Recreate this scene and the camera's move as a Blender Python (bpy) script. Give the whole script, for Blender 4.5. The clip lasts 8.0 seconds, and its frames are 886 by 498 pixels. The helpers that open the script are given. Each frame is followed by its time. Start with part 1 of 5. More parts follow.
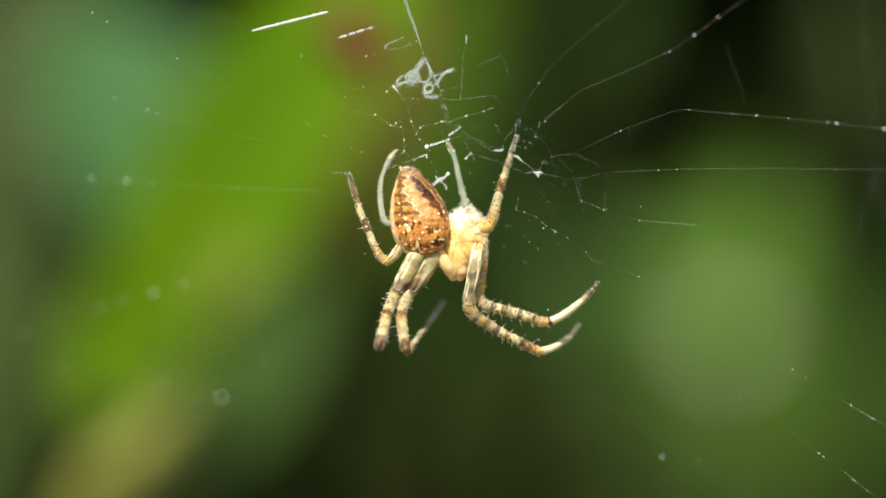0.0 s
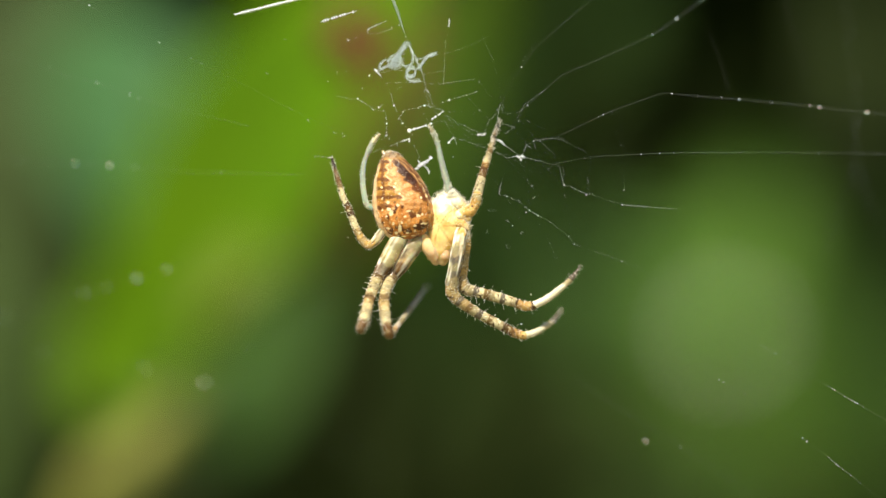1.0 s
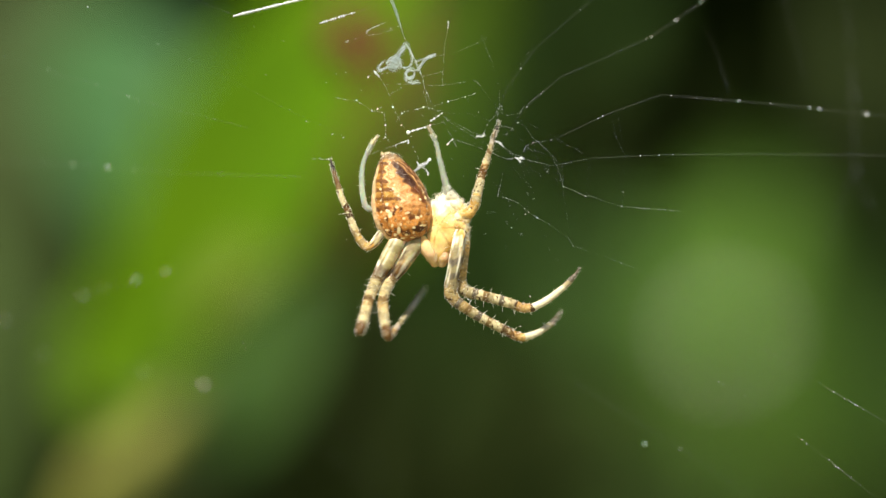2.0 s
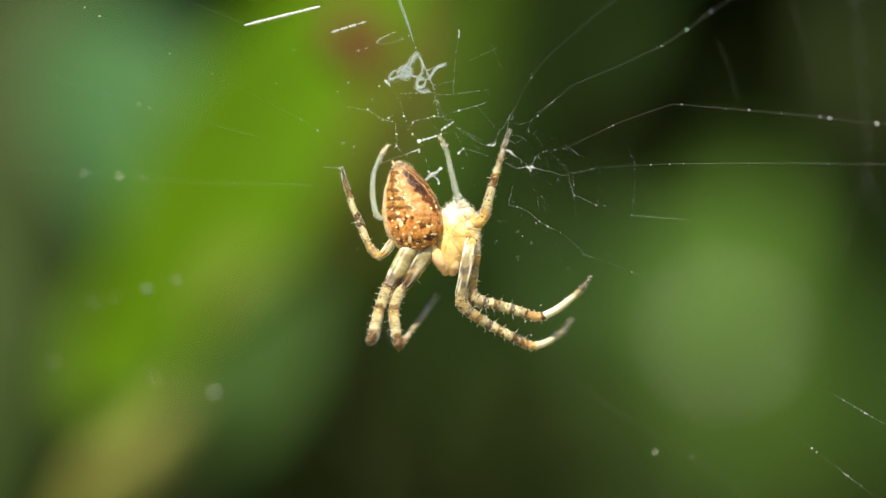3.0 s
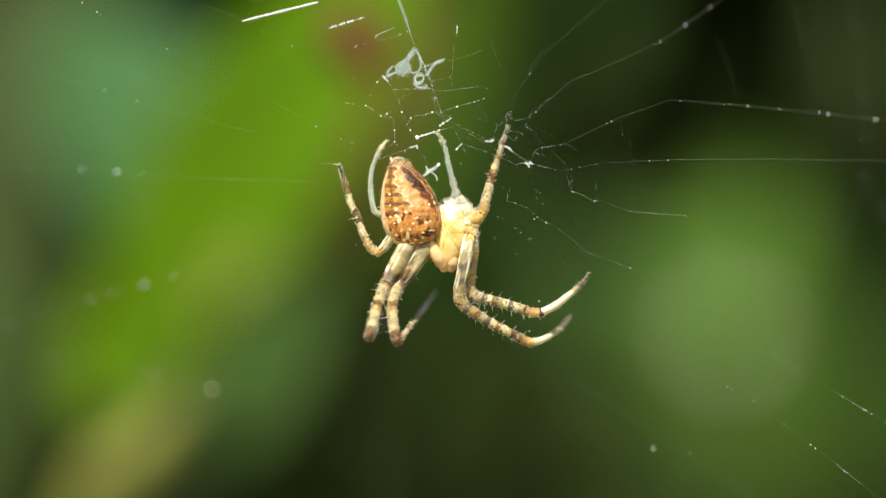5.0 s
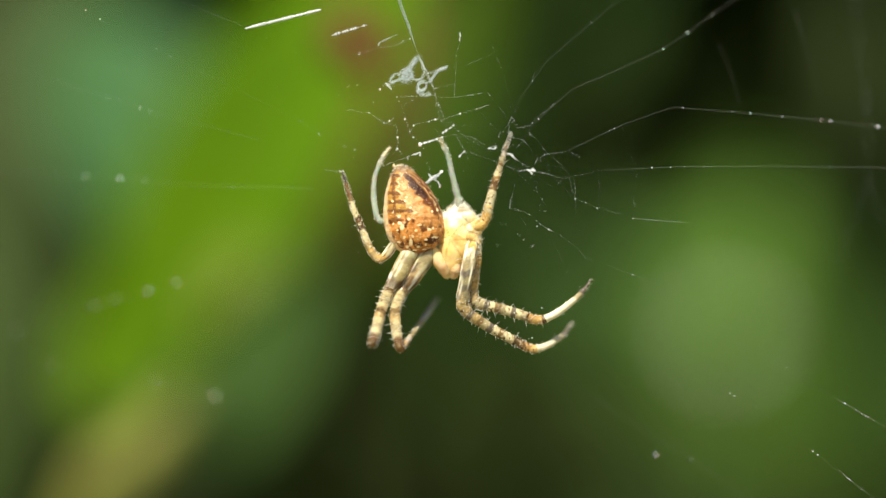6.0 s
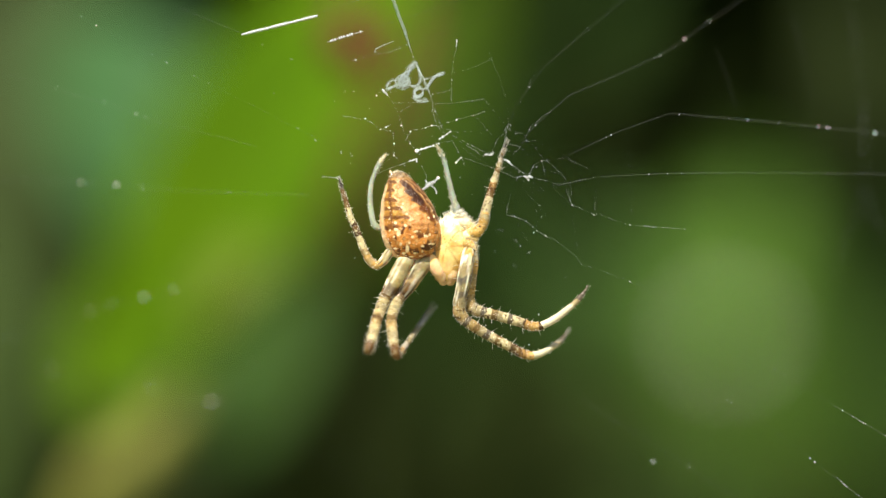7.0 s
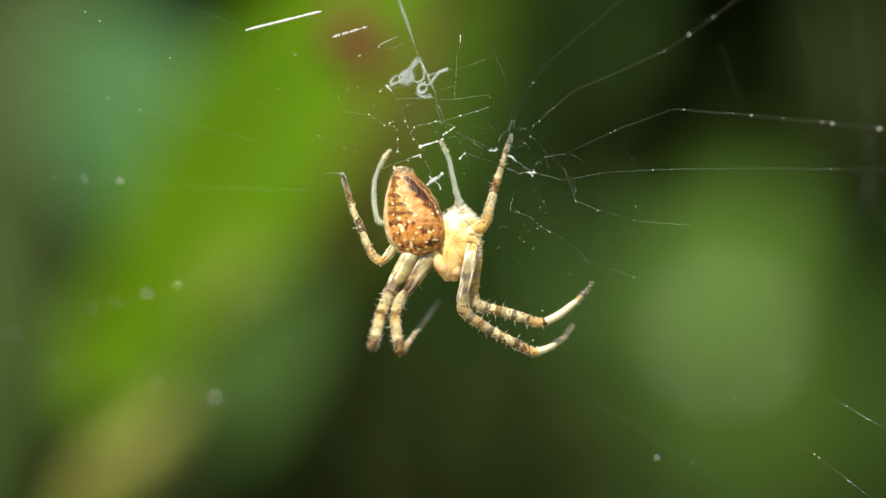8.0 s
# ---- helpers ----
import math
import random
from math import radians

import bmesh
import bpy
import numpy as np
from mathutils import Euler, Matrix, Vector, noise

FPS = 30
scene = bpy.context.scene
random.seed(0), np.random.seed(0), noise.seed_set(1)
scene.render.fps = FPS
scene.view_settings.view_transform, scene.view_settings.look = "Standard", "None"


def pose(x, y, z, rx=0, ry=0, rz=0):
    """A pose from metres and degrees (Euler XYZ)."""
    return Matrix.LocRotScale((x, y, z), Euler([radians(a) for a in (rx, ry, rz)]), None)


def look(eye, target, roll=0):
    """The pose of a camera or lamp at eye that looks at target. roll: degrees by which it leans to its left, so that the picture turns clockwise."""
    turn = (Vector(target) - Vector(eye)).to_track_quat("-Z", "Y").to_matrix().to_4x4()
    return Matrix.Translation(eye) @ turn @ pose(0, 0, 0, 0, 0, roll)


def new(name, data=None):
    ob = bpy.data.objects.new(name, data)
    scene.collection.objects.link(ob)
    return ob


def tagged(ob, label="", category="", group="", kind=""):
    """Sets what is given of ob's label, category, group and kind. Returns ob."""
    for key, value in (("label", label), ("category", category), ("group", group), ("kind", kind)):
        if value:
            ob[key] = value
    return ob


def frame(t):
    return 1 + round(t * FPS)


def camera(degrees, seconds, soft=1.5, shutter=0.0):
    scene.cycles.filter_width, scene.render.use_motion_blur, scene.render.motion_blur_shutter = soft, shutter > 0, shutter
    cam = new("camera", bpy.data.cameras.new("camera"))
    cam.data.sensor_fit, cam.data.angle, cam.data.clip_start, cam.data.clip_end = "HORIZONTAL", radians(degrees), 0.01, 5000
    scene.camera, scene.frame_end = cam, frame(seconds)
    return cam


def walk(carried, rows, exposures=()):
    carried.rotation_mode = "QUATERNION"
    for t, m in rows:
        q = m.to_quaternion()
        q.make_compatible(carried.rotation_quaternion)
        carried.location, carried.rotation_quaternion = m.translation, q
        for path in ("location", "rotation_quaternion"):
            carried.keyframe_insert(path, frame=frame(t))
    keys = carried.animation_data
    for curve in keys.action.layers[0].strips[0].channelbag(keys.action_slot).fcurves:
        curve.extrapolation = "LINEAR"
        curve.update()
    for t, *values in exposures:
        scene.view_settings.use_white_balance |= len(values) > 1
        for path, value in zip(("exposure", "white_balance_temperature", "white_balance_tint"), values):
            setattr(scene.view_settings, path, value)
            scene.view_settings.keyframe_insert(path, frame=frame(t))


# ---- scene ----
MM = 0.001
BASE = Vector((0, 0, 0.6))  # the web's middle, 0.6 m over the ground

# ---- camera: a macro lens on a stand ----
cam = camera(20.0, 8.0, soft=1.1)
cam.data.dof.use_dof = True
cam.data.dof.focus_distance = 0.2217
cam.data.dof.aperture_fstop = 5.1
walk(cam, [(0, pose(0, -0.2223, 0.6, 90, 0, 0)), (8, pose(0, -0.2223, 0.6, 90, 0, 0))])

# ---- light: high sun and open sky ----
SUN = Vector((-0.16, -0.56, 0.81)).normalized()
world = bpy.data.worlds.new("sky")
scene.world = world
world.use_nodes = True
sky = world.node_tree.nodes.new("ShaderNodeTexSky")
sky.sky_type, sky.sun_disc = "NISHITA", False
sky.sun_elevation = math.asin(SUN.z)
sky.sun_rotation = math.atan2(SUN.x, SUN.y)
world.node_tree.links.new(sky.outputs[0], world.node_tree.nodes["Background"].inputs[0])
world.node_tree.nodes["Background"].inputs[1].default_value = 0.07
sun = new("sun", bpy.data.lights.new("sun", "SUN"))
sun.data.energy, sun.data.angle, sun.data.color = 4.5, radians(0.5), (1.0, 0.93, 0.77)
sun.matrix_world = look(SUN * 5, (0, 0, 0))
scene.view_settings.exposure = 0.97


# ---- materials ----
def material(name, rough=0.5, spec=0.5):
    m = bpy.data.materials.new(name)
    m.use_nodes = True
    n = m.node_tree.nodes
    b = n["Principled BSDF"]
    b.inputs["Roughness"].default_value = rough
    b.inputs["Specular IOR Level"].default_value = spec
    return m, n, m.node_tree.links, b


def noise_tex(n, links, scale, detail=4.0, rough=0.6):
    co = n.new("ShaderNodeTexCoord")
    t = n.new("ShaderNodeTexNoise")
    t.inputs["Scale"].default_value = scale
    t.inputs["Detail"].default_value = detail
    t.inputs["Roughness"].default_value = rough
    links.new(co.outputs["Object"], t.inputs["Vector"])
    return t


def bumped(n, links, b, scale, distance, strength=0.5):
    t = noise_tex(n, links, scale)
    u = n.new("ShaderNodeBump")
    u.inputs["Strength"].default_value = strength
    u.inputs["Distance"].default_value = distance
    links.new(t.outputs["Fac"], u.inputs["Height"])
    links.new(u.outputs[0], b.inputs["Normal"])


def skin(name, rough, flesh, depth, bump=0.00005, mottle=0.22, tint=(1.0, 0.55, 0.25), clear=0.0):
    """The cuticle of the animal: its pigment, a finer mottle, some light passing through."""
    m, n, links, b = material(name, rough)
    a = n.new("ShaderNodeAttribute")
    a.attribute_name = "pigment"
    t = noise_tex(n, links, 5200, 3.0)
    r = n.new("ShaderNodeMapRange")
    r.inputs["From Min"].default_value, r.inputs["From Max"].default_value = 0.3, 0.7
    r.inputs["To Min"].default_value, r.inputs["To Max"].default_value = 1 - mottle, 1 + mottle * 0.7
    links.new(t.outputs["Fac"], r.inputs["Value"])
    x = n.new("ShaderNodeVectorMath")
    x.operation = "SCALE"
    links.new(a.outputs["Color"], x.inputs[0])
    links.new(r.outputs[0], x.inputs["Scale"])
    if mottle > 0.2:
        speck = noise_tex(n, links, 7000, 2.0)
        fleck = n.new("ShaderNodeMapRange")
        fleck.inputs["From Min"].default_value, fleck.inputs["From Max"].default_value = 0.56, 0.66
        fleck.inputs["To Min"].default_value, fleck.inputs["To Max"].default_value = 1.05, 0.45
        links.new(speck.outputs["Fac"], fleck.inputs["Value"])
        both = n.new("ShaderNodeMath")
        both.operation = "MULTIPLY"
        links.new(r.outputs[0], both.inputs[0])
        links.new(fleck.outputs[0], both.inputs[1])
        links.new(both.outputs[0], x.inputs["Scale"])
    links.new(x.outputs[0], b.inputs["Base Color"])
    b.inputs["Subsurface Weight"].default_value = flesh
    b.inputs["Subsurface Scale"].default_value = depth
    b.inputs["Subsurface Radius"].default_value = tint
    if clear:
        dense = n.new("ShaderNodeMapRange")
        dense.inputs["To Min"].default_value, dense.inputs["To Max"].default_value = clear, 0.0
        links.new(a.outputs["Alpha"], dense.inputs["Value"])
        links.new(dense.outputs[0], b.inputs["Transmission Weight"])
    b.inputs["IOR"].default_value = 1.38
    bumped(n, links, b, 3800, bump)
    return m


def thin(name, c1, c2, scale, rough=0.45, through_light=0.35, glow=(1.0, 1.0, 1.0), spec=0.5):
    """Leaf and silk: two colours, and part of the light passing through."""
    m, n, links, b = material(name, rough, spec)
    t = noise_tex(n, links, scale)
    mix = n.new("ShaderNodeMix")
    mix.data_type = "RGBA"
    mix.inputs["A"].default_value, mix.inputs["B"].default_value = (*c1, 1), (*c2, 1)
    r = n.new("ShaderNodeMapRange")
    r.inputs["From Min"].default_value, r.inputs["From Max"].default_value = 0.35, 0.65
    links.new(t.outputs["Fac"], r.inputs["Value"])
    links.new(r.outputs[0], mix.inputs["Factor"])
    links.new(mix.outputs["Result"], b.inputs["Base Color"])
    bumped(n, links, b, scale * 3, 0.0002, 0.3)
    tr = n.new("ShaderNodeBsdfTranslucent")
    tint = n.new("ShaderNodeMix")
    tint.data_type, tint.blend_type = "RGBA", "MULTIPLY"
    tint.inputs["Factor"].default_value = 1.0
    tint.inputs["B"].default_value = (*glow, 1)
    links.new(mix.outputs["Result"], tint.inputs["A"])
    links.new(tint.outputs["Result"], tr.inputs["Color"])
    both = n.new("ShaderNodeMixShader")
    both.inputs[0].default_value = through_light
    links.new(b.outputs[0], both.inputs[1])
    links.new(tr.outputs[0], both.inputs[2])
    links.new(both.outputs[0], n["Material Output"].inputs["Surface"])
    return m


ABDOMEN = skin("abdomen_skin", 0.36, 0.1, 0.0002, 0.00022, 0.12)
CARAPACE = skin("carapace_skin", 0.36, 0.6, 0.0007, 0.00004, 0.08, (1.0, 0.75, 0.42))
LEG = skin("leg_skin", 0.14, 0.35, 0.0003, 0.00005, 0.16, (1.0, 0.75, 0.45), clear=1.0)
SMOOTH = skin("smooth_leg_skin", 0.09, 0.55, 0.0008, 0.00005, 0.08, clear=1.0)
HAIR = thin("hair", (0.96, 0.94, 0.86), (0.90, 0.85, 0.72), 900, 0.35, 0.3)
FINE = bpy.data.materials.new("fine_silk")
FINE.use_nodes = True
fn = FINE.node_tree.nodes
clear = fn.new("ShaderNodeBsdfTransparent")
veil = fn.new("ShaderNodeMixShader")
veil.inputs[0].default_value = 0.045
fn["Principled BSDF"].inputs["Base Color"].default_value = (0.85, 0.87, 0.85, 1)
fn["Principled BSDF"].inputs["Roughness"].default_value = 0.25
FINE.node_tree.links.new(clear.outputs[0], veil.inputs[1])
FINE.node_tree.links.new(fn["Principled BSDF"].outputs[0], veil.inputs[2])
FINE.node_tree.links.new(veil.outputs[0], fn["Material Output"].inputs["Surface"])
SILK = thin("silk", (0.85, 0.87, 0.88), (0.75, 0.78, 0.8), 1500, 0.25, 0.35, spec=1.0)
FLOSS = thin("matted_silk", (0.72, 0.80, 0.80), (0.6, 0.68, 0.68), 1500, 0.35, 0.4)
GLUE, gn, gl, gb = material("glue", 0.08, 0.8)
gb.inputs["Base Color"].default_value = (0.9, 0.92, 0.9, 1)
gb.inputs["Subsurface Weight"].default_value = 0.3
gb.inputs["Subsurface Scale"].default_value = 0.0002
LIME = thin("lime_leaf", (0.130, 0.255, 0.004), (0.092, 0.205, 0.004), 40, 0.6, 0.4, (1.3, 1.25, 0.5), 0.1)
STRAWY = thin("yellowing_leaf", (0.165, 0.225, 0.034), (0.135, 0.190, 0.028), 40, 0.6, 0.4, (1.2, 1.2, 0.5), 0.1)
TEAL = thin("blue_green_leaf", (0.044, 0.122, 0.038), (0.038, 0.096, 0.028), 40, 0.6, 0.2, (1, 1.2, 0.6), 0.1)
MOSS = thin("moss_green_leaf", (0.088, 0.165, 0.010), (0.066, 0.122, 0.009), 25, 0.6, 0.2, (1.1, 1.2, 0.5), 0.1)
GREEN = thin("green_leaf", (0.140, 0.280, 0.042), (0.110, 0.225, 0.034), 12, 0.6, 0.3, (1.1, 1.2, 0.5), 0.1)
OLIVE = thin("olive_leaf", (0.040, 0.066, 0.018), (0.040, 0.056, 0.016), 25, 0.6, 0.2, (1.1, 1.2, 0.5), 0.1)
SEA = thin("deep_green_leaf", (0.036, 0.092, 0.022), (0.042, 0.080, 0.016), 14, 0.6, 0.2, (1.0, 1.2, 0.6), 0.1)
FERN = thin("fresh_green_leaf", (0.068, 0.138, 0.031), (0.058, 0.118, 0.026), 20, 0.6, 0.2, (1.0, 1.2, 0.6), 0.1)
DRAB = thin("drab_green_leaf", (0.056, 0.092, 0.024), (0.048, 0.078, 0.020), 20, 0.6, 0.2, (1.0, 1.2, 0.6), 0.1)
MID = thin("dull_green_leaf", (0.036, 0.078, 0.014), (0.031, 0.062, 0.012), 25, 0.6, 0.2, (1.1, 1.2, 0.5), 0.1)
# leaf colour lowered to stand for shade the tree does not cast
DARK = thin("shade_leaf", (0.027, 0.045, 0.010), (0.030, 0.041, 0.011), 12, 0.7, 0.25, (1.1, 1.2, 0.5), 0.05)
PALE = thin("glint_petal", (0.80, 0.80, 0.68), (0.72, 0.74, 0.60), 60, 0.5, 0.3)
RED = thin("red_bud", (0.15, 0.022, 0.022), (0.11, 0.03, 0.022), 300, 0.6, 0.2, spec=0.1)
TAN = thin("dry_stem", (0.180, 0.188, 0.038), (0.145, 0.152, 0.030), 120, 0.7, 0.1, spec=0.15)
STEM = thin("green_stem", (0.055, 0.080, 0.016), (0.05, 0.06, 0.014), 100, 0.6, 0.1, spec=0.15)
TWIG = thin("twig_bark", (0.20, 0.088, 0.034), (0.15, 0.072, 0.028), 90, 0.7, 0.0, spec=0.15)
SOIL = thin("soil", (0.06, 0.045, 0.03), (0.10, 0.075, 0.045), 14, 0.9, 0.0)
# unseen ground, kept pale to bounce warm sun up under the spider
SAND = thin("dry_ground", (0.24, 0.20, 0.10), (0.11, 0.125, 0.045), 6, 0.9, 0.0, spec=0.1)


# ---- mesh tools (millimetres from the thing's own origin) ----
def part(name, bm, mat, parent, label="", smooth=True):
    smooth = smooth and name != "bristles"
    me = bpy.data.meshes.new(name)
    bm.normal_update()
    bm.to_mesh(me)
    bm.free()
    me.materials.append(mat)
    if smooth:
        me.polygons.foreach_set("use_smooth", [True] * len(me.polygons))
    ob = new(name, me)
    ob.parent = parent
    return tagged(ob, label)


def glide(points, values, per=6):
    """Points and radii on a smooth curve through those given."""
    p = [Vector(a) for a in points]
    p = [p[0] * 2 - p[1]] + p + [p[-1] * 2 - p[-2]]
    r = [values[0]] + list(values) + [values[-1]]
    out, rad = [], []
    for i in range(1, len(p) - 2):
        for k in range(per):
            t = k / per
            a, b, c, d = p[i - 1], p[i], p[i + 1], p[i + 2]
            out.append(0.5 * (2 * b + (c - a) * t + (2 * a - 5 * b + 4 * c - d) * t * t + (3 * b - a - 3 * c + d) * t ** 3))
            s = t * t * (3 - 2 * t)
            rad.append(r[i] * (1 - s) + r[i + 1] * s)
    return out + [p[-2]], rad + [r[-2]]


def tube(bm, pts, rad, sides=10, paint=None):
    """A round rod along pts (mm); paint(s, point) gives the pigment at s of its length."""
    lay = bm.verts.layers.float_color.get("pigment") or bm.verts.layers.float_color.new("pigment")
    total = sum((b - a).length for a, b in zip(pts, pts[1:])) or 1
    side, rings, run = None, [], 0.0
    for i, p in enumerate(pts):
        along = (pts[min(i + 1, len(pts) - 1)] - pts[max(i - 1, 0)]).normalized()
        if side is None:
            side = along.cross(Vector((0, 1, 0)))
            if side.length < 0.1:
                side = along.cross(Vector((1, 0, 0)))
        side = (side - along * side.dot(along)).normalized()
        up = along.cross(side)
        run += (p - pts[i - 1]).length if i else 0
        ring = []
        for k in range(sides):
            a = 2 * math.pi * k / sides
            q = p + (side * math.cos(a) + up * math.sin(a)) * rad[i]
            v = bm.verts.new(q * MM)
            v[lay] = paint(run / total, q, a) if paint else (0.5, 0.5, 0.5, 1)
            ring.append(v)
        rings.append(ring)
    for a, b in zip(rings, rings[1:]):
        for k in range(sides):
            bm.faces.new((a[k], a[(k + 1) % sides], b[(k + 1) % sides], b[k]))
    for ring in (rings[0][::-1], rings[-1]):
        bm.faces.new(ring)
    return bm


def hairs(bm, roots, length, thick, lean=0.4, colour=(0.7, 0.6, 0.42)):
    """Fine tapering bristles: roots are (place, way) in mm."""
    lay = bm.verts.layers.float_color.get("pigment") or bm.verts.layers.float_color.new("pigment")
    for p, way in roots:
        w = (way.normalized() + Vector((random.gauss(0, lean), random.gauss(0, lean), random.gauss(0, lean)))).normalized()
        a = w.orthogonal().normalized()
        b = w.cross(a)
        n = length * random.uniform(0.6, 1.25)
        tip = bm.verts.new((p + w * n) * MM)
        low = [bm.verts.new((p - w * 0.05 + (a * math.cos(t) + b * math.sin(t)) * thick) * MM) for t in (0, 2.1, 4.2)]
        for v in (tip, *low):
            v[lay] = (*colour, 1)
        for k in range(3):
            bm.faces.new((low[k], low[(k + 1) % 3], tip))


def blend(a, b, t):
    t = min(1, max(0, t))
    return tuple(x * (1 - t) + y * t for x, y in zip(a, b))


def ease(x, a, b):
    """A soft step from 0 at a to 1 at b."""
    t = min(1, max(0, (x - a) / (b - a)))
    return t * t * (3 - 2 * t)


# ---- the spider ----
INK = {
    "cream": (0.46, 0.37, 0.185), "choc": (0.060, 0.030, 0.012), "tan": (0.36, 0.25, 0.10), "gold": (0.48, 0.30, 0.10), "silver": (0.62, 0.57, 0.39), "ivory": (0.82, 0.73, 0.45), "white": (0.57, 0.49, 0.28), "brown": (0.13, 0.066, 0.020), "dark": (0.035, 0.027, 0.022),
    "orange": (0.35, 0.20, 0.065), "grey": (0.20, 0.175, 0.12), "pale": (0.76, 0.80, 0.66), "blush": (0.76, 0.50, 0.27), "amber": (0.56, 0.34, 0.095),
    "umber": (0.17, 0.105, 0.040), "olive": (0.25, 0.20, 0.085), "straw": (0.78, 0.56, 0.22), "slate": (0.17, 0.14, 0.105), "bone": (0.41, 0.34, 0.185), "mist": (0.52, 0.425, 0.21), "glass": (0.75, 0.645, 0.36), "lilac": (0.44, 0.38, 0.30),
}


# how dense each pigment is: the rest of the light passes through the cuticle
DENSE = {"glass": 0.4, "mist": 0.46, "pale": 0.3, "grey": 0.6, "slate": 0.65, "bone": 0.75, "cream": 0.85, "white": 0.85}


def bands(names):
    """Uneven rings of colour along a limb, with blotches, fine dark specks and, on glassy limbs, painted highlights."""
    cs = [(*INK[k], DENSE.get(k, 0.95)) for k in names.split()]
    olive, choc, white = (*INK["olive"], 0.9), (*INK["choc"], 1.0), (0.72, 0.66, 0.42, 0.9)
    plain = set(names.split()) <= {"pale", "blush", "straw", "white", "bone", "ivory", "silver", "slate"}

    glassy = "glass" in names

    def paint(s, q, turn):
        f = s * len(cs) - 0.5 + 0.26 * noise.noise(q * 1.9) + 0.2 * noise.noise(q * 4.1)
        # long ragged streaks on the glassy limbs
        fray = Vector((math.cos(turn) * 2.1, math.sin(turn) * 2.1, s * 2.6 + q.x)) if glassy else q
        f += 0.7 * noise.noise(fray * 1.3) if glassy else 0
        i = math.floor(f)
        t = (f - i - 0.5) * 4.5 + 0.5
        c = blend(cs[max(0, min(len(cs) - 1, i))], cs[max(0, min(len(cs) - 1, i + 1))], t)
        if not plain and not glassy:
            c = blend(c, olive, (noise.noise(q * 2.4 + Vector((7, 3, 1))) - 0.2) * 1.2)
            c = blend(c, choc, (noise.noise(q * 4.6 + Vector((4, 1, 6))) - 0.27) * 5)
            c = blend(c, white, (noise.noise(q * 5.0 + Vector((2, 9, 4))) - 0.33) * 2.0)
        if glassy:
            c = blend(c, (0.21, 0.165, 0.10, 0.8), (noise.noise(fray * 1.6 + Vector((3, 8, 2))) - 0.1) * 1.7 * ease(s, 0.05, 0.3))
            # ragged highlights put into the pigment
            c = blend(c, (0.84, 0.80, 0.64, 0.9), (noise.noise(fray * 1.9 + Vector((9, 1, 5))) - 0.14) * 2.4)
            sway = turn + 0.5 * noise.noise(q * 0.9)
            # bright edge highlight painted down one side of the limb
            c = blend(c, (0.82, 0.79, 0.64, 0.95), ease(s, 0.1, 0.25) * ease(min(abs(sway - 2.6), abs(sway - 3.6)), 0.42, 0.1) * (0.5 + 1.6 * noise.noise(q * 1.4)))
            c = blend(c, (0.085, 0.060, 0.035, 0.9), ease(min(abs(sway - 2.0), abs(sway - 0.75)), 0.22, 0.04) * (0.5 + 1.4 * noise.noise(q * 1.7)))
        g = 1 + (0.2 * noise.noise(q * 5.3) + 0.25 * noise.noise(q * 1.3)) * (0.35 if plain else 1)
        return (*(max(0.003, x * g) for x in c[:3]), c[3])
    return paint


def limb(name, parent, points, radii, colours, label="", spines=0, down=None, spine_len=0.58, fuzz=170, fuzz_size=(0.24, 0.012)):
    if "pale pale" in colours:
        radii = [r * 0.84 for r in radii]
    pts, rad = glide(points, radii, 18)
    n = len(pts)
    rad = [r * (1 + 0.05 * noise.noise(p * 1.5)) for p, r in zip(pts, rad)]
    base_pts, base_rad = pts, rad
    for end, way in ((0, (pts[0] - pts[1]).normalized()), (n - 1, (pts[-1] - pts[-2]).normalized())):
        for k, f in ((0.45, 0.88), (0.75, 0.6), (0.9, 0.25)):
            p, r = base_pts[end] + way * base_rad[end] * k, base_rad[end] * f
            if end:
                pts, rad = pts + [p], rad + [r]
            else:
                pts, rad = [p] + pts, [r] + rad
    bm = tube(bmesh.new(), pts, rad, 24, bands(colours))
    roots, big = [], []
    for _ in range(fuzz):
        i = random.randrange(1, len(pts) - 1)
        along = (pts[i + 1] - pts[i]).normalized()
        w = Vector((random.gauss(0, 1), random.gauss(0, 1), random.gauss(0, 1)))
        w = (w - along * w.dot(along)).normalized()
        roots.append((pts[i] + w * rad[i] * 0.95, w + along * 0.8))
    clear = "pale pale" in colours or "blush" in colours
    for k in range(0 if clear else spines):
        i = 1 + int((len(pts) - 3) * (k + 0.5) / spines)
        along = (pts[i + 1] - pts[i]).normalized()
        w = along.cross(Vector((0, 1, 0))).normalized() * (1 if k % 2 else -1) + Vector((0, random.uniform(-0.6, 0.6), 0))
        big.append((pts[i] + w.normalized() * rad[i] * 0.9, w + along * 0.35))
    roots = roots[::5] if clear or "glass" in colours else roots
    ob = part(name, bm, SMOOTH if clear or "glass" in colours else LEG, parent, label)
    coat = bmesh.new() if down is None else down
    hairs(coat, roots, *fuzz_size, 0.4)
    hairs(coat, big, spine_len, 0.024, 0.25, (0.62, 0.52, 0.34))
    if down is None:
        tagged(part("bristles", coat, HAIR, ob), kind="stuff")
    return ob


spider = tagged(new("spider"), "orange-brown orb-weaver spider with banded legs hanging head down in its web", "spider")
spider.location = BASE


